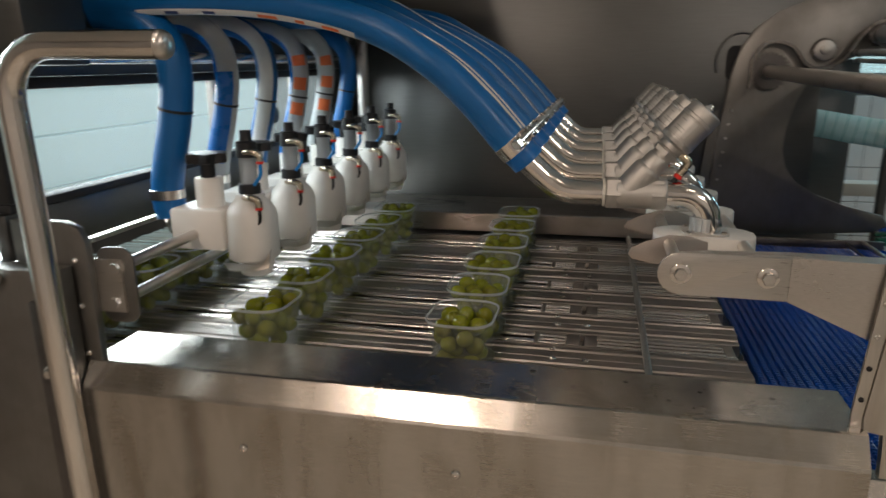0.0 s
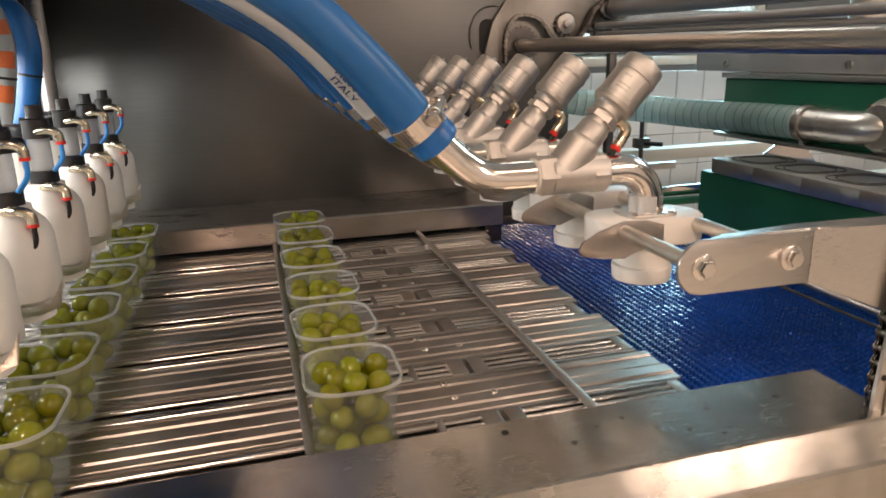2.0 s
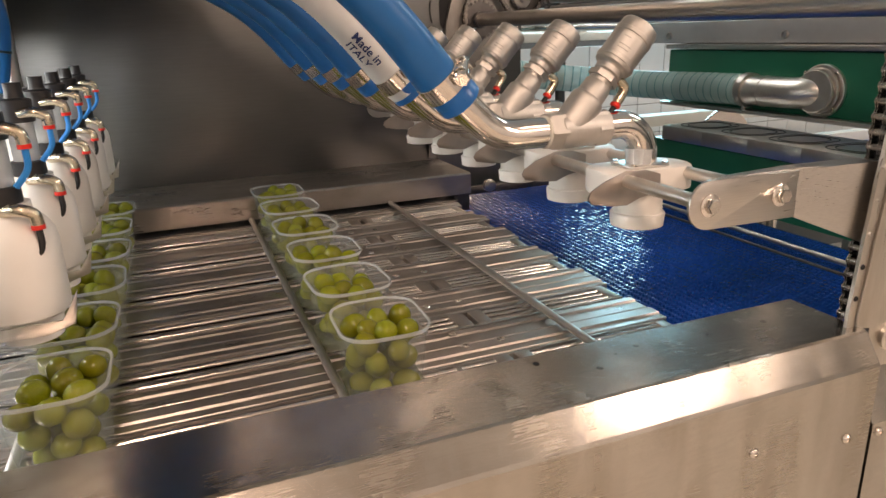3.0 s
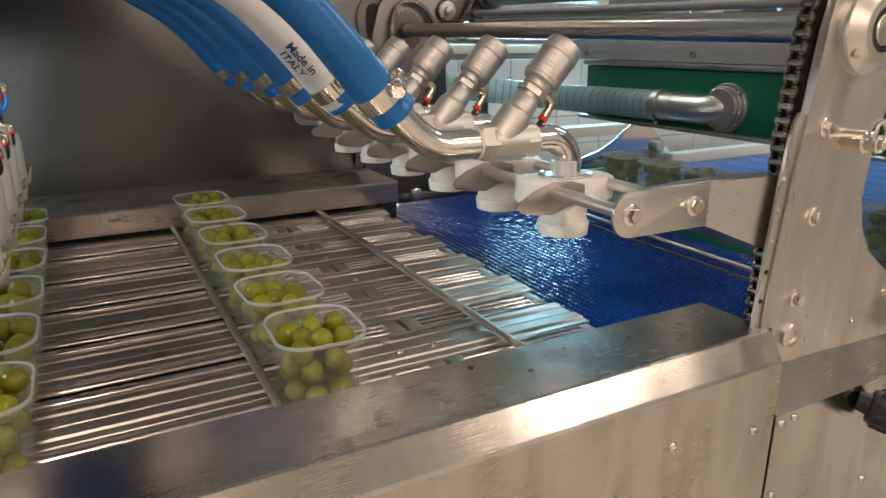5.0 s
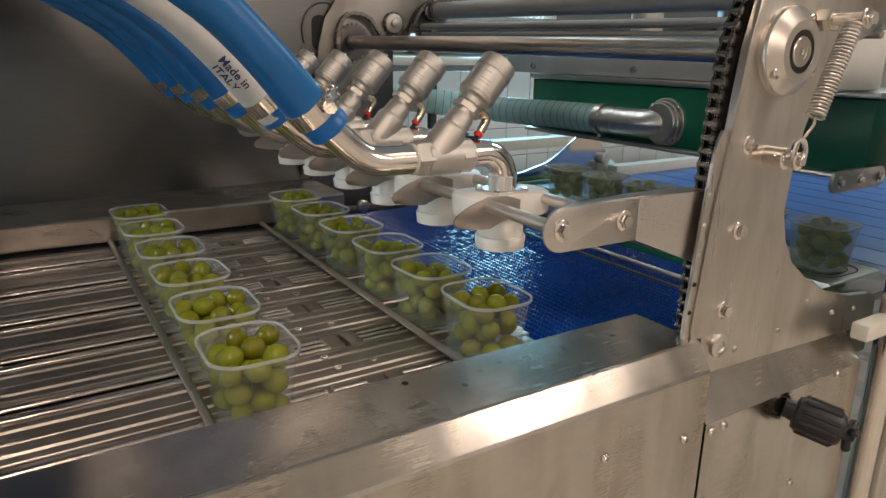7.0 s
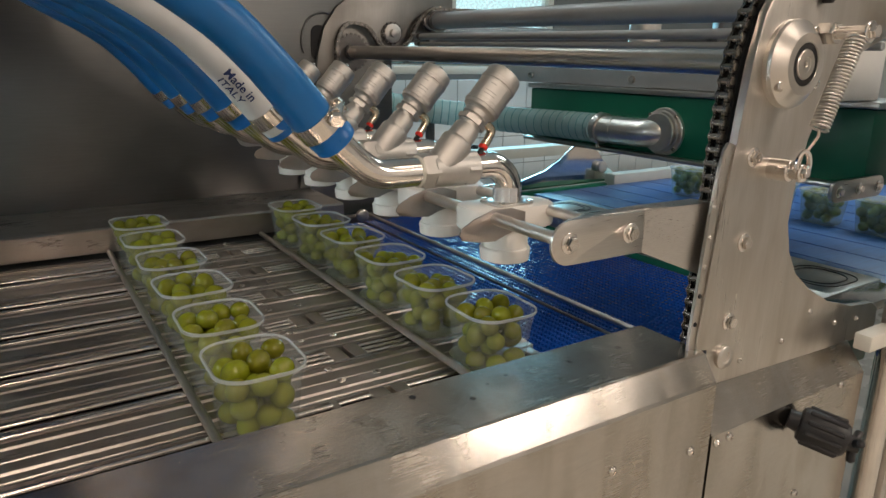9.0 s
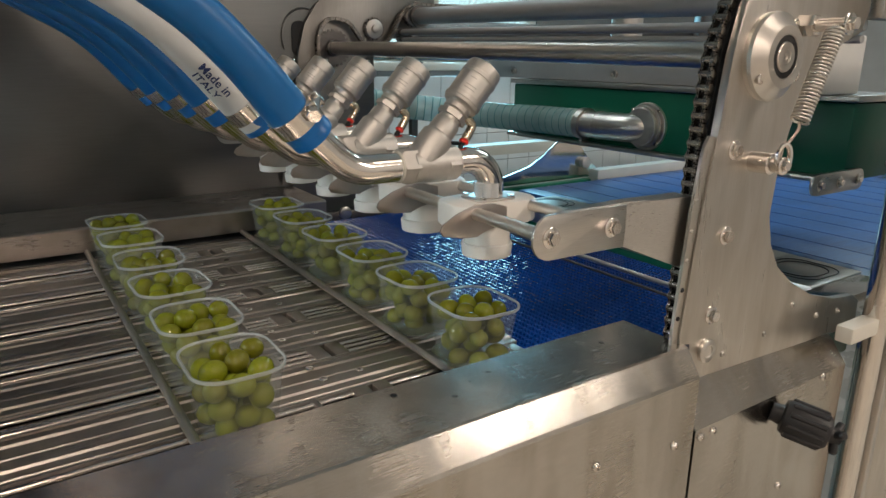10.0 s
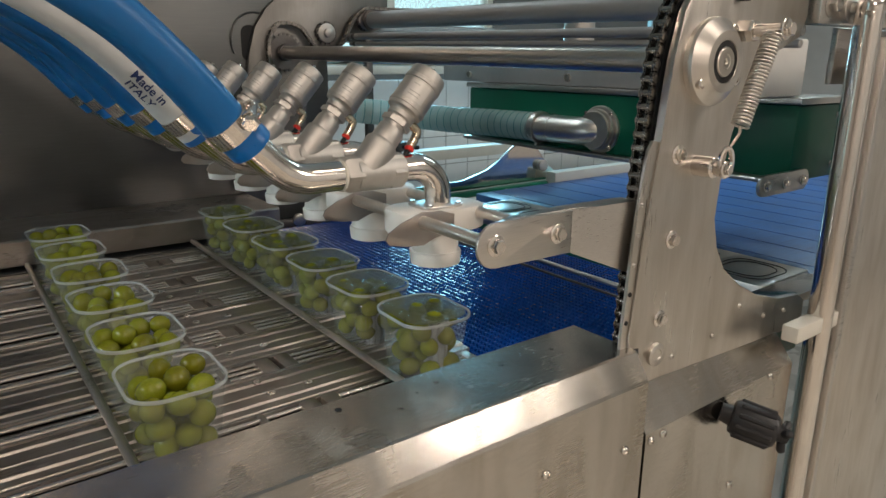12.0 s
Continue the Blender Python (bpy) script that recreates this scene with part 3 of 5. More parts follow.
def build_far_plate():
    PLACED[0] = FAR_PLATE
    ob = thing("far_side_plate", (0.47, 2.06, 0.96), "dull stainless side plate with a curved cut-out by the back panel", "machine plate")
    far = [(0.318, 0.93), (0.331, 1.03), (0.342, 1.20), (0.354, 1.30), (0.366, 1.40), (0.386, 1.47), (0.424, 1.525), (0.476, 1.566), (0.54, 1.592), (0.65, 1.602), (0.79, 1.602),
           (0.810, 1.58), (0.810, 1.52), (0.79, 1.478), (0.69, 1.448), (0.612, 1.42), (0.568, 1.38), (0.543, 1.32), (0.527, 1.25), (0.522, 1.19), (0.537, 1.138), (0.567, 1.098), (0.627, 1.063),
           (0.707, 1.033), (0.806, 1.008), (0.826, 0.978), (0.786, 0.958)]
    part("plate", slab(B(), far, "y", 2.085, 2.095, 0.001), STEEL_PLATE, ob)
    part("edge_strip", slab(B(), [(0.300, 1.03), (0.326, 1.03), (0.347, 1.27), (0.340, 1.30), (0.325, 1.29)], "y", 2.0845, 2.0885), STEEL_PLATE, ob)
    arc = [(0.80, 0.945), (1.20, 0.945), (1.62, 0.945), (1.60, 0.96), (1.54, 1.00), (1.49, 1.06), (1.42, 1.105), (1.37, 1.090), (1.31, 1.050), (1.23, 1.006), (1.12, 0.978), (0.80, 0.972)]
    part("curved_rail", slab(B(), arc, "y", 2.10, 2.11, 0.001), CHROME, ob)
    hub = part("bearing", turned(B(), (0.463, 2.085, 1.407), (0, -1, 0), [(0, 0.040), (0.012, 0.040), (0.016, 0.036), (0.016, 0.02)], 36), STEEL, ob)
    spr = part("sprocket", turned(B(), (0.463, 2.074, 1.407), (0, -1, 0), [(0, 0.046), (0.006, 0.046), (0.006, 0.030)], 36), STEEL_DARK, ob, "dark oily sprocket")
    bm = B()
    for k in range(24):
        box(bm, -0.003, 0.003, -0.003, 0.003, 0.044, 0.052, 0.0, pose(0.463, 2.071, 1.407, 0, 15 * k, 0))
    part("sprocket_teeth", bm, STEEL_DARK, spr)
    for x, z in ((0.597, 1.462), (0.729, 1.502)):
        idl = part("idler", turned(B(), (x, 2.085, z), (0, -1, 0), [(0, 0.026), (0.012, 0.027), (0.014, 0.024), (0.014, 0.012), (0.024, 0.012), (0.026, 0.008)], 28), CAST, ob)
        bm = B()
        for k in range(14):
            a = 2 * math.pi * k / 14
            box(bm, -0.004, 0.004, -0.004, 0.004, 0.026, 0.032, 0.0, pose(x, 2.079, z, 0, math.degrees(a), 0))
        part("sprocket_teeth", bm, STEEL_DARK, idl)
    for k in range(7):
        part("rivet", button_screw(B(), (0.352 + 0.004 * k, 2.085, 1.06 + 0.04 * k), (0, -1, 0), 0.004), STEEL, ob)
    for x, z in ((1.50, 1.004),):
        part("roller", turned(B(), (x, 2.10, z), (0, -1, 0), [(0, 0.02), (0.02, 0.022), (0.022, 0.018), (0.022, 0.008)], 24), CAST, ob)
    part("side_strip", box(B(), 0.80, 1.55, 2.06, 2.09, 0.925, 0.945, 0.002), GREEN_TRIM, ob, "green guide strip")
    PLACED[0] = Matrix.Identity(4)


build_far_plate()


def chain_link():
    bm = B()
    for y in (-0.006, 0.006):
        for s in (-1, 1):
            pts = rounded(0.0095, 0.0185, 0.0046, 3)
            slab(bm, pts, "y", y + s * 0.0012 - 0.0006, y + s * 0.0012 + 0.0006)
    for z in (0.0,):
        cyl(bm, (0, -0.0095, z), (0, 0.0095, z), 0.0050, 12)
    return mesh_of("link", bm, CHAIN_STEEL)


LINK = chain_link()


def build_chain(points, place, label, m):
    ob = thing("roller_chain", m @ Vector(place), label, "chain", "drive chains")
    line = [m @ p for p in smooth_line(points, 30)]
    done, need, last = 0.0, 0.0, line[0]
    for a, b in zip(line, line[1:]):
        seg = (b - a).length
        while need <= done + seg:
            p = a + (b - a) * ((need - done) / seg)
            o = new("link", LINK)
            o.parent = ob
            d = (b - a).normalized()
            o.matrix_basis = Matrix.Translation(p - ob.location) @ pose(0, 0, 0, 0, math.degrees(math.atan2(d.x, d.z)), 0)
            need += 0.0165
        done += seg


build_chain(NEAR_CHAIN,
            (0.30, 0.745, 1.0), "dark oiled roller chain along the near side plate", NEAR_PLATE)
build_chain([(0.415, 2.068, 1.37), (0.418, 2.068, 1.44), (0.45, 2.068, 1.483), (0.51, 2.068, 1.475), (0.555, 2.068, 1.425), (0.60, 2.068, 1.415), (0.645, 2.068, 1.44), (0.68, 2.068, 1.50), (0.73, 2.068, 1.535), (0.80, 2.068, 1.535), (1.3, 2.068, 1.545)],
            (0.46, 2.068, 1.4), "dark oiled roller chain over far idlers", FAR_PLATE)


def build_cross_shafts():
    def shaft(name, p, q, r, mat, label):
        p, q = Vector(p), Vector(q)
        d = (q - p).normalized()
        ob = thing(name, (p + q) / 2, label, "shaft", "cross shafts")
        part("bar", cyl(B(), p, q, r, 28, 0.001), mat, ob)
        for e, w in ((p + d * 0.028, 1), (q - d * 0.022, -1)):
            part("end_collar", cyl(B(), e, e + d * w * 0.012, r * 1.3, 24, 0.001), STEEL_DARK, ob)
    shaft("drive_shaft", (0.440, 0.760, 1.374), (0.474, 2.095, 1.389), 0.0170, STEEL, "thick worn steel drive shaft between the side plates")
    shaft("tie_rod", (0.680, 0.760, 1.418), (0.693, 2.095, 1.437), 0.0090, DULL, "thin grey steel tie rod between the plates")
    shaft("tie_rod", (0.680, 0.760, 1.399), (0.693, 2.095, 1.416), 0.0060, DULL, "thin grey steel tie rod between the plates")
    shaft("film_roller", (0.728, 0.760, 1.462), (0.742, 2.080, 1.483), 0.0235, DULL, "grey steel film roller with dull surface")


build_cross_shafts()


def build_back_panel():
    ob = thing("steel_splash_wall", (-0.2, 1.98, 0.9), "brushed steel back panel of the machine, coloured dark for shade", "machine panel")
    part("sheet", box(B(), -0.762, 0.620, 2.110, 2.120, 0.90, 1.622, 0.002), STEEL_SHADED, ob)
    # Carried up beyond view to block the bright rear wall from the ledge's reflection.
    part("upper_sheet", box(B(), -0.762, 0.62, 2.092, 2.120, 1.640, 2.70, 0.004), STEEL, ob)
    part("upper_band", box(B(), 0.622, 0.95, 2.092, 2.120, 1.640, 1.70, 0.004), STEEL, ob)
    part("lip", box(B(), -0.762, 0.95, 2.080, 2.118, 1.6235, 1.6390, 0.002), STEEL_DARK, ob)
    part("bolt", hex_bolt(B(), (0.07, 2.092, 1.660), (0, -1, 0), 0.011), STEEL, ob)
    # pressed round recess beside the drive shaft
    bm = B()
    ring = [(0.404 + 0.066 * math.cos(a), 2.1085, 1.417 + 0.076 * math.sin(a)) for a in [math.pi * (0.42 + 0.72 * k / 24) for k in range(25)]]
    sweep(bm, ring, 0.0030, 8)
    part("pressed_ring", bm, STEEL_SHADED, ob)
    # Flat black patch draws the shadow beside the hub.
    part("dark_slot", slab(B(), rounded(0.046, 0.096, 0.022, 5, 0.389, 1.412), "y", 2.1082, 2.112), RUBBER, ob, "black patch for the shadow beside the shaft")
    part("stand_pipe", cyl(B(), (-0.66, 1.945, 1.18), (-0.66, 1.945, 1.60), 0.017, 20), STEEL, ob)


build_back_panel()


def build_back_guide():
    ob = thing("back_guide", (-0.2, 1.94, 0.9), "folded stainless guide along the back of the conveyor", "machine guide")
    prof = [(2.109, 1.005), (1.874, 1.005), (1.870, 1.001), (1.870, 0.950), (1.874, 0.950), (1.874, 0.999), (1.877, 1.002), (2.109, 1.002)]
    part("guide", slab(B(), prof, "x", -1.25, 0.345), STEEL_BED, ob)
    part("ledge", box(B(), -1.25, 0.30, 1.850, 1.975, 0.935, 0.941, 0.001), STEEL_DARK, ob)
    part("end_block", box(B(), 0.30, 0.345, 1.88, 1.93, 0.90, 0.998, 0.003), STEEL_DARK, ob)
    part("roller", turned(B(), (0.405, 1.89, 0.962), (0, -1, 0), [(0, 0.016), (0.012, 0.017), (0.014, 0.012), (0.014, 0.005)], 24), STEEL, ob)


build_back_guide()


# ---- the slotted conveyor bed ----
def build_bed():
    ob = thing("conveyor_bed", (-0.25, 1.4, 0.86), "worn stainless conveyor bed of folded strips, rods and slotted plates", "conveyor")
    part("pan", box(B(), -1.26, 0.24, 0.850, 1.86, 0.846, 0.852), GAP_SHADE, ob, "pan under the strips, coloured dark for the shade in the gaps")
    rnd = random.Random(4)

    def strip(y0, y1, z, step, xe):
        """A folded strip: a low flange, a small step, a broad crown and a turned-down edge."""
        w = y1 - y0
        prof = [(y0, z - 0.024), (y0, z - 0.0035), (y0 + 0.0015, z - 0.002), (y0 + w * step, z - 0.0028), (y0 + w * step + 0.0022, z), (y1 - 0.005, z - 0.0008), (y1 - 0.0012, z - 0.003), (y1, z - 0.006),
                (y1, z - 0.024), (y1 - 0.002, z - 0.024), (y1 - 0.002, z - 0.0075), (y0 + 0.002, z - 0.0055), (y0 + 0.002, z - 0.024)]
        part("strip", slab(B(), prof, "x", -1.25, xe), STEEL_BED, ob, smooth=25)

    for i, y in enumerate(LANES):
        # two broad folded strips between the lanes
        for y0, y1, z, step in ((y + 0.0315, y + 0.0765, 0.9450, 0.36), (y + 0.0785, y + 0.1262, 0.9435, 0.58)):
            if y1 < 1.872:
                strip(y0, y1, z + rnd.uniform(-0.0006, 0.0006), step, 0.276 + 0.010 * rnd.random())
        # upstream: bright rods over the open gap
        for dy, z in ((-0.0165, 0.9395), (-0.0015, 0.9350), (0.0135, 0.9395)):
            part("rod", cyl(B(), (-1.25, y + dy, z), (-0.070, y + dy, z), 0.0048, 12, 0.001), ROD_STEEL, ob)
        for dy in (-0.0262, 0.0262):
            part("rib", box(B(), -1.25, 0.268, y + dy - 0.0022, y + dy + 0.0022, 0.916, 0.9425, 0.0012), STEEL_BED, ob)
        part("notch_plate", box(B(), -0.31, -0.235, y - 0.010, y + 0.008, 0.905, 0.926, 0.001), GAP_SHADE, ob)
        # short slotted piece, the joint, and the long slotted piece downstream
        for x0, x1 in ((-0.064, -0.014), (0.038, 0.250)):
            for dy in (-0.0150, 0.0, 0.0150):
                part("rod", cyl(B(), (x0, y + dy, 0.9392), (x1, y + dy, 0.9392), 0.0040, 12, 0.001), ROD_STEEL, ob)
        for x0, x1 in ((-0.072, -0.063), (-0.015, 0.009), (0.0165, 0.039), (0.2490, 0.266)):
            part("slot_end", slab(B(), rounded(x1 - x0, 0.0470, 0.0035, 3, (x0 + x1) / 2, y), "z", 0.932, 0.9432, 0.0012), STEEL_BED, ob)
        part("joint_pin", cyl(B(), (0.0128, y - 0.024, 0.934), (0.0128, y + 0.024, 0.934), 0.0030, 10), ROD_STEEL, ob)
        for xx, dy in ((-0.034, 0.066), (-0.036, 0.110), (0.020, 0.066)):
            if y + dy < 1.86:
                part("screw", turned(B(), (xx, y + dy, 0.9440 if dy < 0.08 else 0.9422), (0, 0, 1), [(0, 0.0060), (0.0016, 0.0060), (0.0024, 0.0052), (0.0024, 0.0030), (0.0008, 0.0028)], 16), CHROME, ob)
    part("near_strip", slab(B(), [(0.862, 0.918), (0.862, 0.940), (0.900, 0.942), (0.903, 0.9445), (0.942, 0.9440), (0.945, 0.940), (0.945, 0.918)], "x", -1.25, 0.272), STEEL_BED, ob, smooth=25)


build_bed()


def cross_bar_bm():
    bm = B()
    cyl(bm, (0, 0.905, 0.0058), (0, 1.862, 0.0058), 0.0058, 14, 0.001)
    return bm


CROSS_BARS = []
for k in range(-3, 1):
    x0 = 0.1175 + PITCH * k
    o = whole("cross_bar", cross_bar_bm(), STEEL, "straight steel cross bar that pushes a row of tubs", "cross bar", group="conveyor cross bars")
    o.location = (x0, 0, 0.9465)
    CROSS_BARS.append(o)


# ---- brine valves over the conveyor ----
def build_valve(y):
    ob = thing("brine_valve", (0.172, y, 1.113), "steel angle-seat brine valve with elbow pipes and white nozzle", "valve", "brine valves")
    blk = rounded(0.132, 0.074, 0.026, 6, 0.171, y)
    b = part("nozzle_block", slab(B(), blk, "z", 1.160, 1.190, 0.003), WHITE, ob, "white plastic block")
    part("nozzle", turned(B(), (0.172, y, 1.113), (0, 0, 1), [(0, 0.030), (0.001, 0.033), (0.016, 0.0345), (0.018, 0.0335), (0.019, 0.031), (0.048, 0.030)], 36), WHITE, ob, "white plastic nozzle")
    leaf = [(0.172, 1.164), (0.172, 1.186), (0.150, 1.193), (0.122, 1.194), (0.092, 1.184), (0.074, 1.174), (0.070, 1.166), (0.075, 1.159), (0.100, 1.154), (0.125, 1.152), (0.142, 1.160)]
    part("clamp_leaf", slab(B(), leaf, "y", y - 0.0415, y - 0.0385, 0.0008), CLAMP_STEEL, ob, "leaf-shaped steel clamp")
    for dx in (-0.0225, 0.0225):
        for dy in (-0.02, 0.02):
            part("flange_screw", cyl(B(), (0.172 + dx, y + dy, 1.190), (0.172 + dx, y + dy, 1.196), 0.0042, 10, 0.001), CHROME, b)
    part("flange", slab(B(), rounded(0.062, 0.052, 0.012, 4, 0.172, y), "z", 1.190, 1.1935, 0.0008), SATIN, b)
    line = [Vector((0.176, y, 1.192))] + [Vector((0.136 + 0.040 * math.cos(radians(a)), y, 1.203 + 0.040 * math.sin(radians(a)))) for a in range(0, 91, 9)] + [Vector((0.112, y, 1.243))]
    part("outlet_elbow", sweep(B(), line, 0.0172, 24), CHROME, ob, "polished steel elbow")
    body = part("valve_body", cyl(B(), (0.050, y, 1.242), (0.118, y, 1.242), 0.0212, 28, 0.002), CAST, ob)
    part("hex_end", hexagon(B(), (0.056, y, 1.242), (-1, 0, 0), 0.0228, 0.020), CAST, body)
    part("hex_end", hexagon(B(), (0.098, y, 1.242), (1, 0, 0), 0.0230, 0.018), CAST, body)
    part("seal_tape", turned(B(), (0.036, y, 1.242), (-1, 0, 0), [(0, 0.0188), (0.001, 0.0196), (0.003, 0.0195), (0.004, 0.018)], 24), OFF_WHITE, body, "white sealing tape")
    p, d = Vector((0.066, y, 1.246)), Vector((0.66, 0, 0.75))
    part("bonnet", turned(B(), p, d, [(-0.012, 0.0200), (0.036, 0.0206), (0.0395, 0.0200), (0.0425, 0.0172), (0.060, 0.0166), (0.062, 0.0148), (0.078, 0.0148)], 28), CAST, body)
    bm = B()
    hexagon(bm, p + d * 0.067, d, 0.0192, 0.008)
    part("bonnet_nut", bm, CAST, body)
    act = part("actuator", turned(B(), p + d * 0.076, d, [(0, 0.014), (0.002, 0.0172), (0.008, 0.0172), (0.010, 0.0185), (0.012, 0.0228), (0.016, 0.0236), (0.0163, 0.0244), (0.0195, 0.0244), (0.020, 0.0234), (0.050, 0.0234),
                                                      (0.051, 0.0243), (0.055, 0.0243), (0.056, 0.0234), (0.0665, 0.0232), (0.0690, 0.0220), (0.0705, 0.019), (0.0708, 0.009)], 36), CAST, ob, "cast steel actuator head", 25)
    part("indicator", turned(B(), p + d * 0.1465, d, [(0, 0.0065), (0.003, 0.0065), (0.005, 0.004), (0.008, 0.003)], 14), CHROME, act)
    m = frame_at(p + d * 0.0, d)
    def patch(a0, a1, z0, z1, r):
        bm = B()
        rings = [[bm.verts.new(m @ Vector((r * math.cos(radians(a0 + (a1 - a0) * k / 8)), r * math.sin(radians(a0 + (a1 - a0) * k / 8)), z))) for k in range(9)] for z in (z0, z1)]
        for k in range(8):
            bm.faces.new((rings[0][k], rings[0][k + 1], rings[1][k + 1], rings[1][k]))
        return bm
    face = math.degrees(math.atan2((m.inverted().to_3x3() @ Vector((-0.55, -0.8, 0.1))).y, (m.inverted().to_3x3() @ Vector((-0.55, -0.8, 0.1))).x))
    lab = part("rating_label", patch(face - 34, face + 34, 0.099, 0.1235, 0.0236), OFF_LABEL, act, "pale printed label")
    for z in (0.103, 0.1075, 0.118):
        part("print_bar", patch(face - 22, face + (14 if z < 0.11 else -2), z, z + 0.0012, 0.02375), GREY_INK, lab)
    up = Vector((-0.75, 0, 0.66))
    fit = part("air_fitting", sweep(B(), smooth_line([p + d * 0.082 - up * 0.012, p + d * 0.082 - up * 0.030, p + d * 0.074 - up * 0.034], 4), 0.0058, 12), BRASS, ob)
    q = p + d * 0.074 - up * 0.034
    down = (-d * 0.9 + Vector((0, 0.0, -0.15))).normalized()
    part("fitting_nut", cyl(B(), q, q + down * 0.013, 0.0058, 12, 0.001), BRASS, fit)
    part("red_collar", cyl(B(), q + down * 0.013, q + down * 0.018, 0.0062, 12, 0.001), RED, fit, "red ring")
    part("air_line", sweep(B(), smooth_line([q + down * 0.018, q + down * 0.034 + Vector((-0.004, 0, 0)), q + down * 0.052 + Vector((-0.016, 0.012, 0)), q + down * 0.060 + Vector((-0.030, 0.05, 0.002))], 4), 0.0034, 10), RUBBER, fit)
    line = smooth_line([(0.040, y, 1.242), (0.012, y, 1.242), (-0.010, y, 1.2425), (-0.028, y, 1.2475), (-0.044, y, 1.258), (-0.060, y - 0.001, 1.272), (-0.092, y - 0.003, 1.302)], 5)
    part("inlet_pipe", sweep(B(), line, 0.0178, 24), CHROME, ob, "polished bent inlet pipe")
    return ob


def text_mesh(words, size):
    cu = bpy.data.curves.new("lettering", "FONT")
    cu.body, cu.size, cu.extrude, cu.resolution_u, cu.offset = words, size, 0.0, 3, size * 0.018
    tmp = bpy.data.objects.new("lettering", cu)
    scene.collection.objects.link(tmp)
    bpy.context.view_layer.update()
    me = bpy.data.meshes.new_from_object(tmp.evaluated_get(bpy.context.evaluated_depsgraph_get()))
    bpy.data.objects.remove(tmp)
    return me


def wrapped_text(words, size, centre, along, out, radius, parent, mat):
    """Lettering bent round a hose: it reads along the hose, centred at a point of its axis, and faces out."""
    me = text_mesh(words, size)
    bm = bmesh.new()
    bm.from_mesh(me)
    bmesh.ops.triangulate(bm, faces=bm.faces)
    bm.to_mesh(me)
    bm.free()
    along, out = Vector(along).normalized(), Vector(out).normalized()
    out = (out - along * out.dot(along)).normalized()
    upward = out.cross(along)
    n = len(me.vertices)
    xs = [v.co.x for v in me.vertices]
    mid = (max(xs) + min(xs)) / 2
    place = root_place(parent)
    for v in me.vertices:
        a = v.co.y / radius
        v.co = Vector(centre) + along * (v.co.x - mid) + radius * (out * math.cos(a) + upward * math.sin(a)) - place
    me.materials.clear()
    me.materials.append(mat)
    ob = new("lettering", me)
    ob.parent = parent
    return ob


def build_brine_hose(i, y):
    kinds = ("plain blue", "blue and white printed", "plain blue", "plain blue", "plain blue", "plain blue")
    ob = thing("brine_hose", (-0.1, y, 1.30), kinds[i] + " rubber hose clamped to a valve pipe", "hose", "brine hoses")
    up = 0.0 if i == 0 else 0.012 * (i % 3)
    line = smooth_line([(-0.074, y - 0.002, 1.286), (-0.098, y - 0.004, 1.309), (-0.150, y - 0.012, 1.368), (-0.205, y - 0.016, 1.418), (-0.285, y - 0.012, 1.465),
                        (-0.39, y, 1.495 + up), (-0.52, y + 0.01, 1.512 + up), (-0.70, y + 0.015, 1.515 + up), (-0.95, y + 0.02, 1.50 + up)], 8)
    hose = part("hose", sweep(B(), line, lambda t: 0.0243 if t < 0.16 else 0.0243 - 0.0014 * min((t - 0.16) / 0.1, 1), 28), BLUE_HOSE, ob)
    d = (Vector(line[12]) - Vector(line[5])).normalized()
    a = Vector(line[5])
    cl = part("hose_clamp", turned(B(), a, d, [(0, 0.0246), (0.0005, 0.0264), (0.021, 0.0264), (0.0215, 0.0246)], 32), CHROME, ob, "steel band clamp")
    n = Vector((0.50, -0.62, 0.60))
    n = (n - d * n.dot(d)).normalized()
    c = a + d * 0.011 + n * 0.0285
    s = d.cross(n)
    part("clamp_bolt", cyl(B(), c - s * 0.016, c + s * 0.016, 0.0062, 14, 0.001), CHROME, cl)
    part("bolt_head", hexagon(B(), c - s * 0.016, -s, 0.0085, 0.007), CHROME, cl)
    bm = B()
    for t in (-0.011, 0.009):
        m = Matrix.Translation(c + s * t) @ Matrix((d, n, s)).transposed().to_4x4()
        box(bm, -0.0095, 0.0095, -0.007, 0.006, -0.0015, 0.0015, 0.001, m)
    part("clamp_lug", bm, CHROME, cl)
    part("hose_end", turned(B(), Vector(line[0]) - d * 0.004, d, [(0, 0.021), (0.001, 0.0250), (0.009, 0.0252), (0.010, 0.0246), (0.022, 0.0248)], 32), BLUE_BAND, ob)
    if i == 1:
        st = part("printed_band", sweep(B(), line[:34], 0.0247, 12, arc=(-12, 108)), LABEL_WHITE, hose, "white band with navy print")
        part("band_edge", sweep(B(), line[6:34], 0.0249, 3, arc=(113, 119)), LABEL_WHITE, hose)
        k = 16
        ax = (Vector(line[k - 2]) - Vector(line[k + 2])).normalized()
        wrapped_text("Made in", 0.0150, Vector(line[k]) + ax * 0.028, ax, (-0.45, -0.85, -0.28), 0.0264, st, INK)
        wrapped_text("ITALY", 0.0150, Vector(line[k]) + ax * 0.028, ax, (-0.74, -0.46, -0.56), 0.0256, st, INK)
    elif i == 0:
        band = part("printed_band", sweep(B(), line[34:56], 0.0246, 6, arc=(22, 52)), LABEL_WHITE, hose, "white band with worn print")
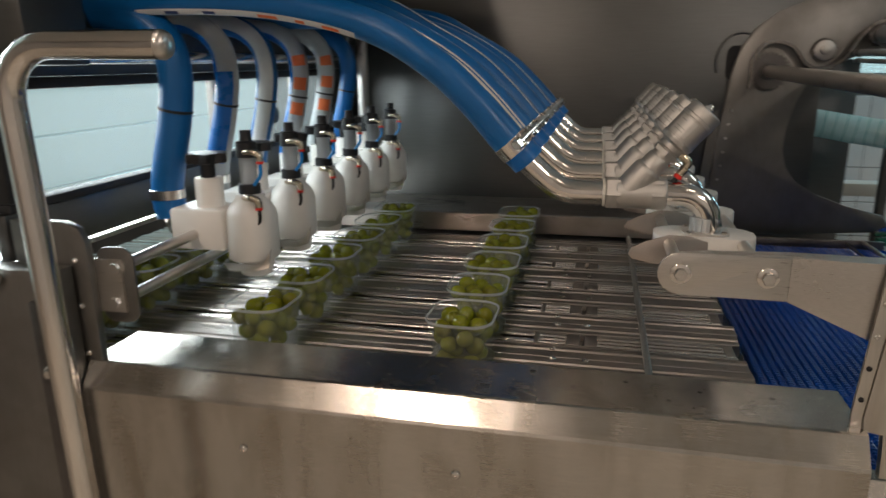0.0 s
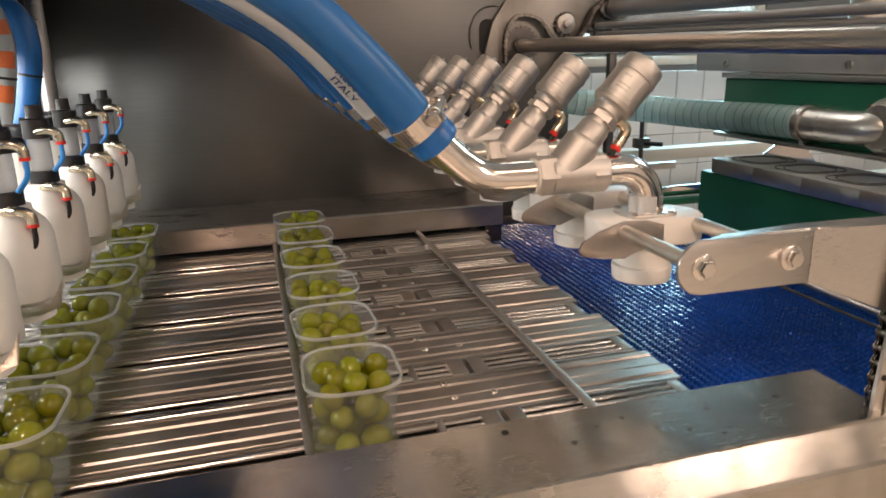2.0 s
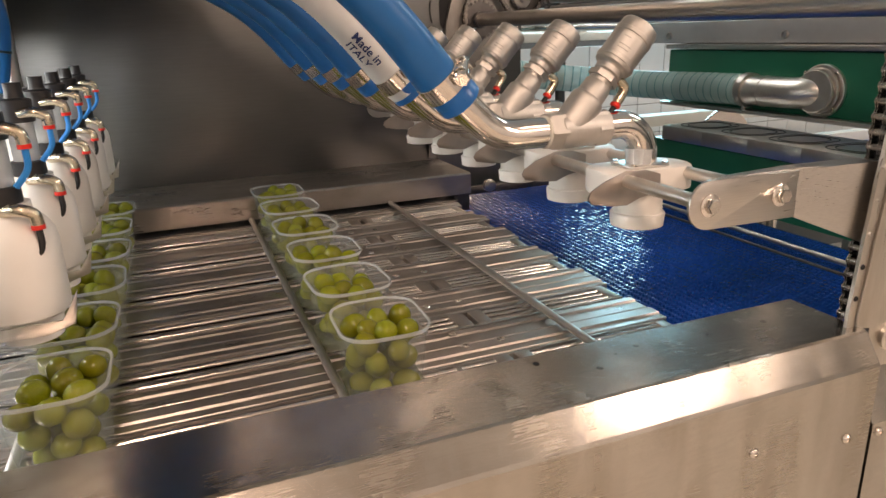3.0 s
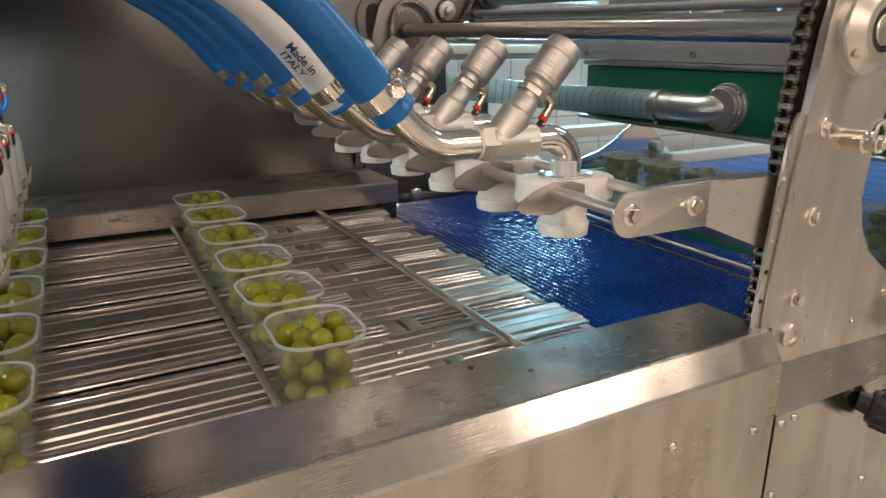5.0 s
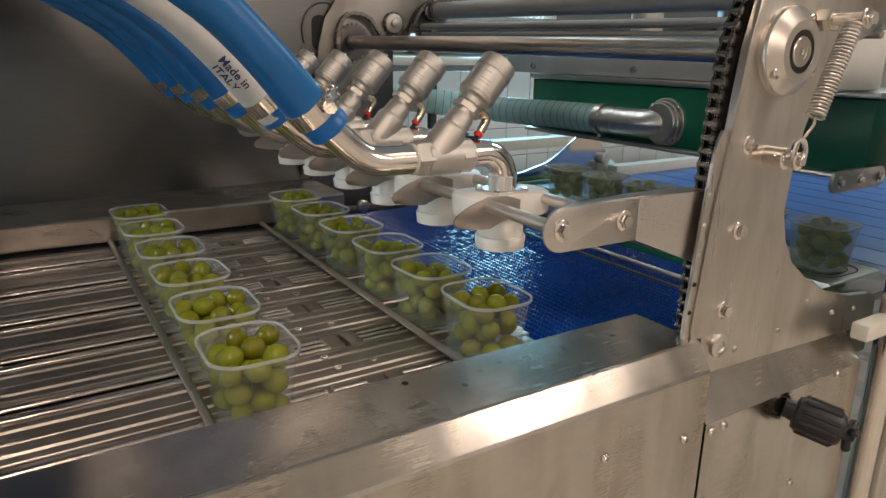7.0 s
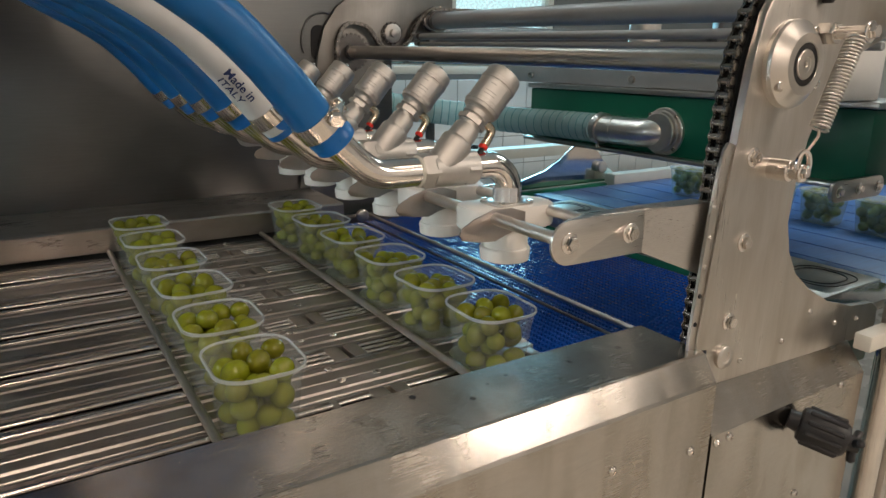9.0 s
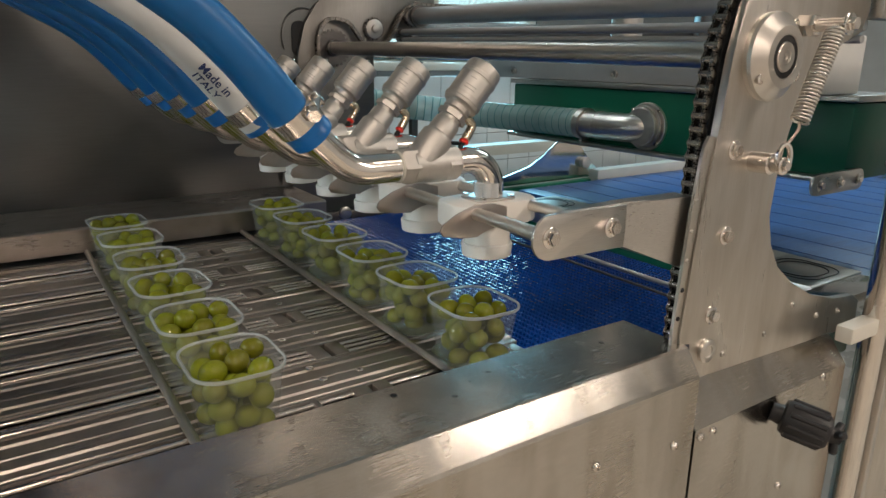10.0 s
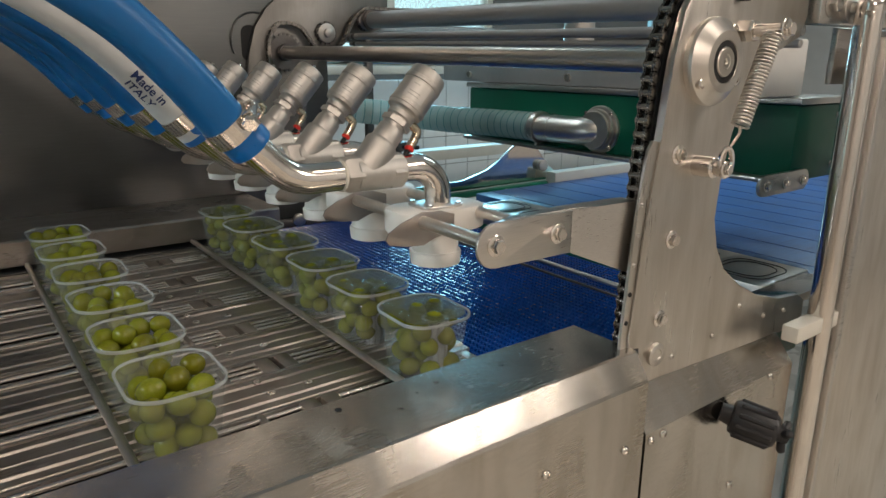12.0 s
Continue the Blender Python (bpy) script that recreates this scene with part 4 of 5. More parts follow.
        for a, b, mat in ((36, 39, ORANGE), (40, 42, ORANGE), (43, 46, ORANGE), (49, 51, INK), (52, 54, INK)):
            part("print_mark", sweep(B(), line[a:b], 0.0249, 5, arc=(28, 44)), mat, band)
    elif i in (2, 4):
        part("white_line", sweep(B(), line[8:40], 0.0246, 3, arc=(150, 157)), LABEL_WHITE, hose)


def build_rail_arm():
    ob = thing("valve_arm", (0.2, 0.757, 1.18), "stainless bracket and two long rods that carry the valves", "bracket")
    out = [(0.240, 1.155), (0.240, 1.2065)] + [(0.123 + 0.0255 * math.cos(radians(a)), 1.182 + 0.0255 * math.sin(radians(a))) for a in range(90, 271, 15)]
    part("bracket", slab(B(), out, "y", 0.7770, 0.7810, 0.0008), STEEL, ob)
    bm = B()
    v = [bm.verts.new(p) for p in ((0.240, 0.7770, 1.155), (0.240, 0.7770, 1.2065), (0.345, 0.760, 1.209), (0.345, 0.760, 1.112), (0.240, 0.7810, 1.155), (0.240, 0.7810, 1.2065), (0.345, 0.764, 1.209), (0.345, 0.764, 1.112))]
    for f in ((0, 1, 2, 3), (7, 6, 5, 4), (0, 4, 5, 1), (1, 5, 6, 2), (2, 6, 7, 3), (3, 7, 4, 0)):
        bm.faces.new([v[k] for k in f])
    part("bracket_wing", bm, STEEL, ob)
    part("top_lip", slab(B(), [(0.128, 0.7810), (0.152, 0.791), (0.240, 0.800), (0.345, 0.794), (0.345, 0.764), (0.240, 0.7810)], "z", 1.2045, 1.2075), STEEL, ob)
    for x in (0.123, 0.217):
        r = part("rod", cyl(B(), (x, 0.7810, 1.182), (x, 1.945, 1.182), 0.0078, 20, 0.001), SATIN, ob)
        part("hex_bolt", hex_bolt(B(), (x, 0.7770, 1.182), (0, -1, 0), 0.0080), CHROME, r)
    part("far_bracket", slab(B(), [(x, z) for x, z in out], "y", 1.945, 1.949), STEEL, ob)


build_rail_arm()
for vi, vy in enumerate(VALVES):
    build_valve(vy)
    build_brine_hose(vi, vy)


# ---- olive fillers on the infeed side ----
def build_filler(y):
    ob = thing("olive_filler", (-0.525, y, 1.11), "white plastic filler head with air cylinder and black star knob", "filler head", "filler heads")
    rows = [[(u, v, z) for u, v in rounded(w, d, r, 7, -0.522, y)] for z, w, d, r in ((1.112, 0.072, 0.078, 0.033), (1.115, 0.078, 0.084, 0.036), (1.180, 0.078, 0.084, 0.036), (1.191, 0.075, 0.080, 0.0365),
            (1.200, 0.066, 0.070, 0.0325), (1.207, 0.054, 0.056, 0.0265), (1.212, 0.046, 0.047, 0.0225), (1.219, 0.045, 0.046, 0.0222))]
    part("body", lofted(B(), rows, True), WHITE, ob, "white bottle-shaped plastic body", 50)
    part("side_block", box(B(), -0.650, -0.555, y - 0.036, y + 0.036, 1.128, 1.196, 0.006), WHITE, ob, "white plastic block")
    part("knob_stem", turned(B(), (-0.594, y, 1.195), (0, 0, 1), [(0, 0.023), (0.046, 0.0225), (0.048, 0.021)], 28), WHITE, ob)
    part("collar", turned(B(), (-0.522, y, 1.218), (0, 0, 1), [(0, 0.0175), (0.016, 0.0175), (0.017, 0.015)], 24), BLACK, ob)
    cy = part("air_cylinder", turned(B(), (-0.522, y, 1.235), (0, 0, 1), [(0, 0.0135), (0.042, 0.0135)], 24), CLEAR_CYL, ob, "clear grey air cylinder")
    part("cylinder_cap", turned(B(), (-0.522, y, 1.277), (0, 0, 1), [(0, 0.0165), (0.024, 0.016), (0.026, 0.010), (0.032, 0.009), (0.042, 0.009)], 24), BLACK, cy, "black cap")
    bm = B()
    turned(bm, (-0.594, y, 1.243), (0, 0, 1), [(0, 0.012), (0.026, 0.012)], 20)
    part("knob_neck", bm, BLACK, ob)
    bm = B()
    star = [(-0.594 + (0.030 + 0.0055 * math.cos(6 * a)) * math.cos(a), y + (0.030 + 0.0055 * math.cos(6 * a)) * math.sin(a)) for a in [2 * math.pi * k / 48 for k in range(48)]]
    slab(bm, star, "z", 1.267, 1.283, 0.003)
    part("star_knob", bm, BLACK, ob, "black star knob")
    for z, dy in ((1.285, -0.016), (1.214, -0.030)):
        f = part("air_fitting", sweep(B(), smooth_line([(-0.522, y + dy * 0.6, z), (-0.506, y + dy, z + 0.003), (-0.494, y + dy, z - 0.002), (-0.492, y + dy, z - 0.012)], 4), 0.0058, 12), BRASS, ob)
        part("red_collar", cyl(B(), (-0.492, y + dy, z - 0.012), (-0.492, y + dy, z - 0.016), 0.006, 12), RED, f)
        part("air_line", sweep(B(), smooth_line([(-0.492, y + dy, z - 0.016), (-0.493, y + dy, z - 0.034), (-0.505, y + dy, z - 0.050)], 4), 0.003, 8), AIR_BLUE if z > 1.25 else RUBBER, f)
    part("drip_lip", slab(B(), [(-0.486, 1.112), (-0.478, 1.125), (-0.470, 1.140), (-0.476, 1.108), (-0.500, 1.100), (-0.545, 1.100), (-0.556, 1.112)], "y", y - 0.045, y - 0.042, 0.0006), STEEL, ob)
    part("outlet", turned(B(), (-0.520, y, 1.086), (0, 0, 1), [(0, 0.026), (0.026, 0.030)], 28), WHITE, ob)


for fy in LANES:
    build_filler(fy)


def build_olive_hose(i, y):
    names = ("blue rubber filler hose", "white and blue printed filler hose", "blue and white printed filler hose", "blue filler hose with orange print", "white filler hose with orange print", "dark blue filler hose")
    ob = thing("filler_hose", (-0.655, y, 1.20), names[i] + " running down to a filler head", "hose", "filler hoses")
    line = smooth_line([(-0.668, y, 1.175), (-0.672, y, 1.215), (-0.664, y, 1.26), (-0.645, y, 1.33), (-0.634, y, 1.40), (-0.645, y, 1.455), (-0.69, y, 1.49), (-0.76, y, 1.50)], 8)
    r = 0.026 if i == 0 else 0.021
    h = part("hose", sweep(B(), line, r, 24), BLUE_HOSE if i in (0, 2, 5) else HOSE_WHITE, ob)
    if i in (1, 2):
        part("printed_band", sweep(B(), line if i == 2 else line[14:34], r + 0.0005, 8, arc=(70, 150)), LABEL_WHITE if i == 2 else BLUE_BAND, h)
    if i in (3, 4):
        for k0 in (22, 28, 34):
            part("orange_mark", sweep(B(), line[k0:k0 + 4], r + 0.0006, 8, arc=(80, 160)), ORANGE, h, "orange printed mark")
    if i in (1, 3):
        part("blue_side", sweep(B(), line, r + 0.0004, 8, arc=(-10, 72)), BLUE_BAND, h)
    d = Vector((0, 0, 1))
    c = part("hose_clamp", turned(B(), (-0.672, y, 1.205), d, [(0, r + 0.0005), (0.001, r + 0.002), (0.016, r + 0.002), (0.017, r + 0.0005)], 28), CHROME, ob)
    part("tie", turned(B(), Vector(line[26]), Vector(line[27]) - Vector(line[26]), [(0, r + 0.0006), (0.0005, r + 0.0016), (0.004, r + 0.0016), (0.0045, r + 0.0006)], 20), BLACK, ob, "black cable tie")
    part("elbow", sweep(B(), smooth_line([(-0.668, y, 1.180), (-0.668, y, 1.162), (-0.660, y, 1.152), (-0.645, y, 1.150)], 4), 0.012, 16), CHROME, ob)


for hi, hy in enumerate(LANES):
    build_olive_hose(hi, hy)


def build_filler_arm():
    ob = thing("filler_bracket", (-0.62, 0.757, 1.12), "steel bracket and rods that carry the filler heads", "bracket")
    out = rounded(0.058, 0.108, 0.020, 5, -0.612, 1.128)
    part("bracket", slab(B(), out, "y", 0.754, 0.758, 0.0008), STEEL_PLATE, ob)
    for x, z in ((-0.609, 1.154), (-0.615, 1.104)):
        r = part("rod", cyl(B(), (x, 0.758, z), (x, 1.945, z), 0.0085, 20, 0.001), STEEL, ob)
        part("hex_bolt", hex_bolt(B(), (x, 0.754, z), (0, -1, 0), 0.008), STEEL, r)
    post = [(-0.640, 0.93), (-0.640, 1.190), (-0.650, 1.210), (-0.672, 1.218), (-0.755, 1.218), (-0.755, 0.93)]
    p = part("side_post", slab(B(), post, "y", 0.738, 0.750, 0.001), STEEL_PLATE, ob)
    part("post_link", box(B(), -0.70, -0.60, 0.750, 0.754, 1.09, 1.165), STEEL, ob)
    for z in (0.97, 1.03, 1.10, 1.165):
        part("screw", button_screw(B(), (-0.660, 0.738, z), (0, -1, 0), 0.0045), CHROME, p)


build_filler_arm()


def build_guard_tube():
    line = [(-0.571, 0.60, 0.30), (-0.573, 0.60, 0.9), (-0.579, 0.60, 1.25), (-0.583, 0.60, 1.37)]
    line += [(-0.583 + 0.055 - 0.055 * math.cos(radians(a)), 0.60, 1.385 + 0.055 * math.sin(radians(a))) for a in range(0, 91, 15)]
    line += [(-0.46, 0.60, 1.4395), (-0.397, 0.60, 1.4385)]
    ob = thing("guard_tube", (-0.571, 0.60, 0.0), "bent polished steel guard tube beside the infeed", "tube")
    part("tube", sweep(B(), line, 0.0145, 24), CHROME, ob)
    part("end_cap", turned(B(), (-0.399, 0.60, 1.4385), (1, 0, 0), [(0, 0.0147), (0.003, 0.0147), (0.008, 0.0125), (0.011, 0.008), (0.012, 0.002)], 24), STEEL, ob)
    part("foot", turned(B(), (-0.571, 0.60, 0.0), (0, 0, 1), [(0, 0.05), (0.008, 0.05), (0.01, 0.02), (0.32, 0.0146)], 24), STEEL, ob)


build_guard_tube()


def build_infeed_cabinet():
    ob = thing("infeed_cabinet", (-0.95, 0.75, 0.0), "steel infeed cabinet side beside the guard tube", "machine panel")
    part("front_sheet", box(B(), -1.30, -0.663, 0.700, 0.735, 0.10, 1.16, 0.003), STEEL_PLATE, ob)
    part("corner_strip", box(B(), -0.700, -0.664, 0.690, 0.699, 0.10, 1.12, 0.002), STEEL_DARK, ob)
    part("edge_bar", cyl(B(), (-1.30, 0.685, 1.15), (-0.74, 0.685, 1.15), 0.010, 16), STEEL, ob)
    part("bolt", hex_bolt(B(), (-0.682, 0.690, 1.02), (0, -1, 0), 0.007), CHROME, ob)


build_infeed_cabinet()


def build_hood_end():
    ob = thing("hood_end", (-0.77, 1.3, 1.2), "steel hood end wall with a long rubber-sealed window", "machine hood")
    part("lower_sheet", box(B(), -0.785, -0.765, 0.74, 2.109, 1.155, 1.222, 0.003), STEEL_SHADED, ob)
    part("upper_sheet", box(B(), -0.785, -0.765, 0.74, 2.109, 1.405, 1.80, 0.003), STEEL_SHADED, ob)
    part("end_sheet", box(B(), -0.785, -0.765, 1.955, 2.109, 1.223, 1.404), STEEL_SHADED, ob)
    bm = B()
    for y0, y1, z0, z1 in ((0.745, 1.955, 1.2225, 1.236), (0.745, 1.955, 1.388, 1.4045), (0.745, 0.758, 1.236, 1.388), (1.942, 1.955, 1.236, 1.388)):
        box(bm, -0.790, -0.758, y0, y1, z0, z1, 0.003)
    part("rubber_seal", bm, RUBBER, ob, "black rubber seal")
    for y0, y1 in ((0.758, 1.30), (1.315, 1.70), (1.712, 1.942)):
        g = part("pane", box(B(), -0.777, -0.773, y0, y1, 1.236, 1.388), PANE, ob, "scuffed clear pane")
        g.visible_shadow = False
    for y in (1.307, 1.706):
        part("mullion", box(B(), -0.782, -0.768, y - 0.007, y + 0.007, 1.236, 1.388), STEEL_UP, ob)
    # Out-of-view sheet added to keep ceiling light off the infeed side.
    part("roof", box(B(), -1.26, -0.34, 0.74, 1.954, 1.64, 1.66, 0.003), STEEL_SHADED, ob)
    part("top_beam", box(B(), -0.765, -0.735, 0.74, 2.109, 1.425, 1.475, 0.003), STEEL_DARK, ob)
    part("hose_bar", cyl(B(), (-0.715, 0.80, 1.432), (-0.715, 1.975, 1.432), 0.011, 16), CHROME, ob)
    part("corner_box", box(B(), -0.755, -0.69, 0.745, 0.86, 1.42, 1.56, 0.004), STEEL_SHADED, ob)
    part("round_handle", turned(B(), (-0.766, 1.55, 1.30), (1, 0, 0), [(0, 0.02), (0.01, 0.022), (0.014, 0.02)], 20), STEEL_DARK, ob)
    # Emissive backdrop that brightens the window, not a lit wall.
    back = whole("backdrop", box(B(), -1.64, -1.62, 0.3, 3.19, 0.9, 2.2), GLOW_SEAM, "glowing boarded backdrop seen through the hood window", kind="structure")
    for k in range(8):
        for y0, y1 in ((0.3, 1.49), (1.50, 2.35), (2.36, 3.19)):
            part("board", box(B(), -1.618, -1.606, y0, y1, 0.90 + 0.16 * k, 1.052 + 0.16 * k, 0.003), GLOW_BOARD, back, local=True)
    chute = thing("feed_chute", (-1.1, 1.0, 1.1), "sloped grey steel feed chute behind the hood window", "chute")
    part("sheet", slab(B(), [(0.62, 1.05), (0.62, 1.46), (0.70, 1.46), (1.22, 1.20), (1.26, 1.10), (1.26, 1.05)], "x", -1.30, -1.29, 0.002), STEEL, chute)
    part("tray", box(B(), -1.28, -0.83, 0.75, 1.50, 1.120, 1.130, 0.002), STEEL, chute, "wet steel tray")
    for y in (0.80, 1.42):
        part("leg", box(B(), -1.28, -1.25, y, y + 0.03, 0.0, 1.119, 0.002), STEEL, chute)


build_hood_end()


# ---- the transfer belt, sealing station and outfeed ----
def build_transfer_belt():
    ob = thing("transfer_belt", (0.55, 1.4, 0.9), "wet dark-blue plastic belt with small raised scales", "conveyor belt")
    part("belt", box(B(), 0.305, 0.905, 0.850, 2.055, 0.880, 0.900, 0.002), BLUE_BELT, ob)
    verts, faces = [], []
    rnd = random.Random(3)
    nx, ny = 41, 130
    for i in range(nx):
        for j in range(ny):
            x = 0.312 + i * 0.0143 + rnd.uniform(-0.0003, 0.0003)
            y = 0.862 + (j + 0.5 * (i % 2)) * 0.0091
            if y > 2.045:
                continue
            h = 0.0044 + rnd.uniform(-0.0004, 0.0004)
            g, e = 0.00033 + rnd.uniform(-0.00022, 0.00022), rnd.uniform(-0.00012, 0.00012)
            k = len(verts)
            a, b = 0.0062, 0.0037
            verts += [(x - a, y - b, 0.9), (x + a, y - b, 0.9), (x + a, y + b, 0.9), (x - a, y + b, 0.9), (x - a * 0.6, y - b * 0.5, 0.9 + h + g + e), (x + a * 0.65, y - b * 0.5, 0.9 + h - g + e),
                      (x + a * 0.65, y + b * 0.5, 0.9 + h - g - e), (x - a * 0.6, y + b * 0.5, 0.9 + h + g - e)]
            faces += [(k + 4, k + 5, k + 6, k + 7), (k, k + 1, k + 5, k + 4), (k + 1, k + 2, k + 6, k + 5), (k + 2, k + 3, k + 7, k + 6), (k + 3, k, k + 4, k + 7)]
    me = bpy.data.meshes.new("scale_pattern")
    me.from_pydata([(x - 0.55, y - 1.4, z - 0.9) for x, y, z in verts], [], faces)
    me.materials.append(BLUE_BELT)
    s = new("scale_pattern", me)
    s.parent = ob
    tagged(s, "raised belt scales", kind="stuff")
    part("side_guide", box(B(), 0.36, 0.82, 2.045, 2.060, 0.895, 0.925, 0.002), STEEL_DARK, ob)


build_transfer_belt()


def build_sealing_tool():
    ob = thing("sealing_tool", (1.02, 1.4, 0.90), "green lifting tool topped with polished steel sealing dies", "sealing tool")
    part("green_block", box(B(), 0.930, 1.115, 0.895, 1.885, 0.765, 0.9055, 0.004), GREEN, ob, "dark green block")
    for y in LANES:
        d = part("die_plate", box(B(), 0.926, 1.119, y - 0.0805, y + 0.0805, 0.906, 0.945, 0.003), SATIN, ob, "polished steel die plate")
        bm = B()
        for w, h in ((0.135, 0.125), (0.108, 0.098)):
            pts = [(u, v, 0.9453) for u, v in rounded(w, h, 0.04, 6, 1.022, y)]
            sweep(bm, pts + [pts[0]], 0.0012, 6)
        part("rubber_groove", bm, RUBBER, d)
    for y in (0.97, 1.24, 1.52, 1.80):
        part("lift_post", cyl(B(), (1.02, y, 0.30), (1.02, y, 0.765), 0.022, 20, 0.002), CHROME, ob, "polished lift post")
    part("near_plate", box(B(), 0.835, 1.10, 0.828, 0.893, 0.925, 0.944, 0.003), CHROME, ob, "polished steel plate")
    return ob


SEALING_TOOL = build_sealing_tool()


def build_outfeed():
    ob = thing("outfeed_belt", (2.0, 1.45, 0.9), "streaked blue outfeed belt with steel side rails", "conveyor belt")
    part("belt", box(B(), 1.13, 3.6, 0.855, 2.03, 0.905, 0.930, 0.002), BLUE_BELT_FAR, ob)
    for x in [1.20 + 0.12 * k for k in range(20)]:
        part("belt_seam", box(B(), x - 0.001, x + 0.001, 0.856, 2.03, 0.9302, 0.9308), BLUE_BELT, ob)
    part("near_rail", box(B(), 1.08, 3.6, 0.815, 0.850, 0.86, 0.955, 0.004), STEEL, ob)
    part("far_rail", box(B(), 1.52, 3.6, 2.035, 2.085, 0.90, 0.965, 0.004), OFF_WHITE, ob)


build_outfeed()


def build_sealing_head():
    ob = thing("sealing_press", (1.35, 1.5, 1.1), "dark green painted sealing head under a grey steel beam", "machine head")
    part("box", box(B(), 1.120, 1.335, 0.965, 2.060, 1.122, 1.285, 0.004), GREEN, ob)
    part("top_plate", box(B(), 1.112, 1.343, 0.957, 2.07, 1.287, 1.301, 0.002), STEEL, ob)
    part("skirt", box(B(), 1.085, 1.118, 0.97, 2.05, 1.120, 1.131, 0.002), STEEL, ob, "dark seal plate")
    part("beam", box(B(), 1.15, 1.32, 1.13, 2.25, 1.3025, 1.365, 0.004), DULL, ob)
    part("near_block", box(B(), 0.96, 1.165, 0.985, 1.11, 1.3025, 1.42, 0.006), WHITE, ob, "white machined block")
    for y in (1.05, 1.45, 1.90):
        part("socket_screw", turned(B(), (1.15, y + 0.2, 1.325), (-1, 0, 0), [(0, 0.011), (0.008, 0.011), (0.008, 0.005), (0.004, 0.005)], 16), STEEL, ob)
    for x, z in ((1.30, 1.26), (1.30, 1.15)):
        part("screw", button_screw(B(), (x, 0.965, z), (0, -1, 0), 0.007), STEEL, ob)
    for y in (1.2, 1.7):
        part("cylinder", cyl(B(), (1.24, y, 1.366), (1.24, y, 1.72), 0.045, 28, 0.004), CAST, ob)
    arm = part("swing_arm", slab(B(), rounded(0.20, 0.044, 0.020, 5, 1.085, 1.128), "y", 0.955, 0.963, 0.001), STEEL, ob)
    for x in (1.01, 1.085, 1.16):
        part("arm_bolt", hex_bolt(B(), (x, 0.955, 1.128), (0, -1, 0), 0.008), CHROME, arm)
    part("arm_roller", cyl(B(), (1.16, 0.9635, 1.123), (1.16, 1.30, 1.123), 0.016, 20, 0.002), STEEL, arm)


build_sealing_head()


def build_teal_hose():
    ob = thing("vacuum_hose", (1.1, 1.6, 1.18), "ribbed clear teal vacuum hose with a steel pipe end", "hose")
    line = smooth_line([(1.093, 1.72, 1.184), (1.088, 1.90, 1.182), (1.055, 2.10, 1.180), (0.96, 2.24, 1.190), (0.81, 2.32, 1.208), (0.62, 2.36, 1.238), (0.35, 2.37, 1.27)], 12)
    part("hose", sweep(B(), line, 0.042, 28), TEAL, ob)
    n = len(line)
    for k in range(1, n - 12, 2):
        for f in (0.0,):
            p = line[k].lerp(line[k + 1], f)
            d = line[k + 1] - line[k]
            part("rib", turned(B(), p, d, [(0, 0.0421), (0.0008, 0.0429), (0.0022, 0.0429), (0.003, 0.0421)], 24), TEAL_RIB, ob)
    part("pipe", sweep(B(), smooth_line([(1.094, 1.73, 1.184), (1.095, 1.66, 1.184), (1.096, 1.57, 1.185), (1.100, 1.53, 1.187), (1.118, 1.50, 1.190), (1.15, 1.494, 1.192)], 6), 0.0385, 28), SATIN, ob, "polished steel pipe end")
    part("pipe_ring", turned(B(), (1.0955, 1.64, 1.184), (0, 1, 0.02), [(0, 0.0386), (0.001, 0.0402), (0.005, 0.0402), (0.006, 0.0386)], 28), SATIN, ob)
    part("band_clamp", turned(B(), (1.094, 1.690, 1.184), (0, 1, 0.05), [(0, 0.043), (0.001, 0.0455), (0.02, 0.0455), (0.021, 0.043)], 28), STEEL, ob)
    part("clamp_screw", cyl(B(), (1.08, 1.70, 1.136), (1.11, 1.70, 1.136), 0.007, 12, 0.001), CHROME, ob)
    part("flange", turned(B(), (1.120, 1.491, 1.193), (-1, 0.0, 0), [(0, 0.064), (0.008, 0.064), (0.009, 0.062), (0.009, 0.050), (0.014, 0.049), (0.014, 0.056), (0.020, 0.056), (0.021, 0.054), (0.021, 0.047), (0.027, 0.047), (0.027, 0.051), (0.032, 0.051), (0.033, 0.049), (0.033, 0.036)], 40), SATIN, ob, "", 25)
    for k in range(4):
        a = math.pi / 4 + math.pi / 2 * k
        part("flange_bolt", hex_bolt(B(), (1.108, 1.491 + 0.060 * math.cos(a), 1.193 + 0.060 * math.sin(a)), (-1, 0, 0), 0.006, False), CHROME, ob)


build_teal_hose()


def build_outfeed_post():
    ob = thing("outfeed_guard", (0.76, 0.70, 0.0), "upright polished tube before a steel cabinet door", "guard")
    part("tube", cyl(B(), (0.752, 0.702, 0.02), (0.744, 0.702, 1.42), 0.0185, 24), CHROME, ob)
    part("top_tube", sweep(B(), smooth_line([(0.744, 0.702, 1.41), (0.745, 0.702, 1.44), (0.76, 0.702, 1.455), (0.9, 0.702, 1.46), (1.2, 0.702, 1.46)], 5), 0.0185, 24), CHROME, ob)
    part("door", box(B(), 0.80, 1.55, 0.690, 0.712, 0.10, 0.93 + 0.47, 0.004), STEEL_UP, ob)
    part("door_edge", box(B(), 0.783, 0.80, 0.686, 0.716, 0.10, 1.41, 0.003), STEEL, ob)


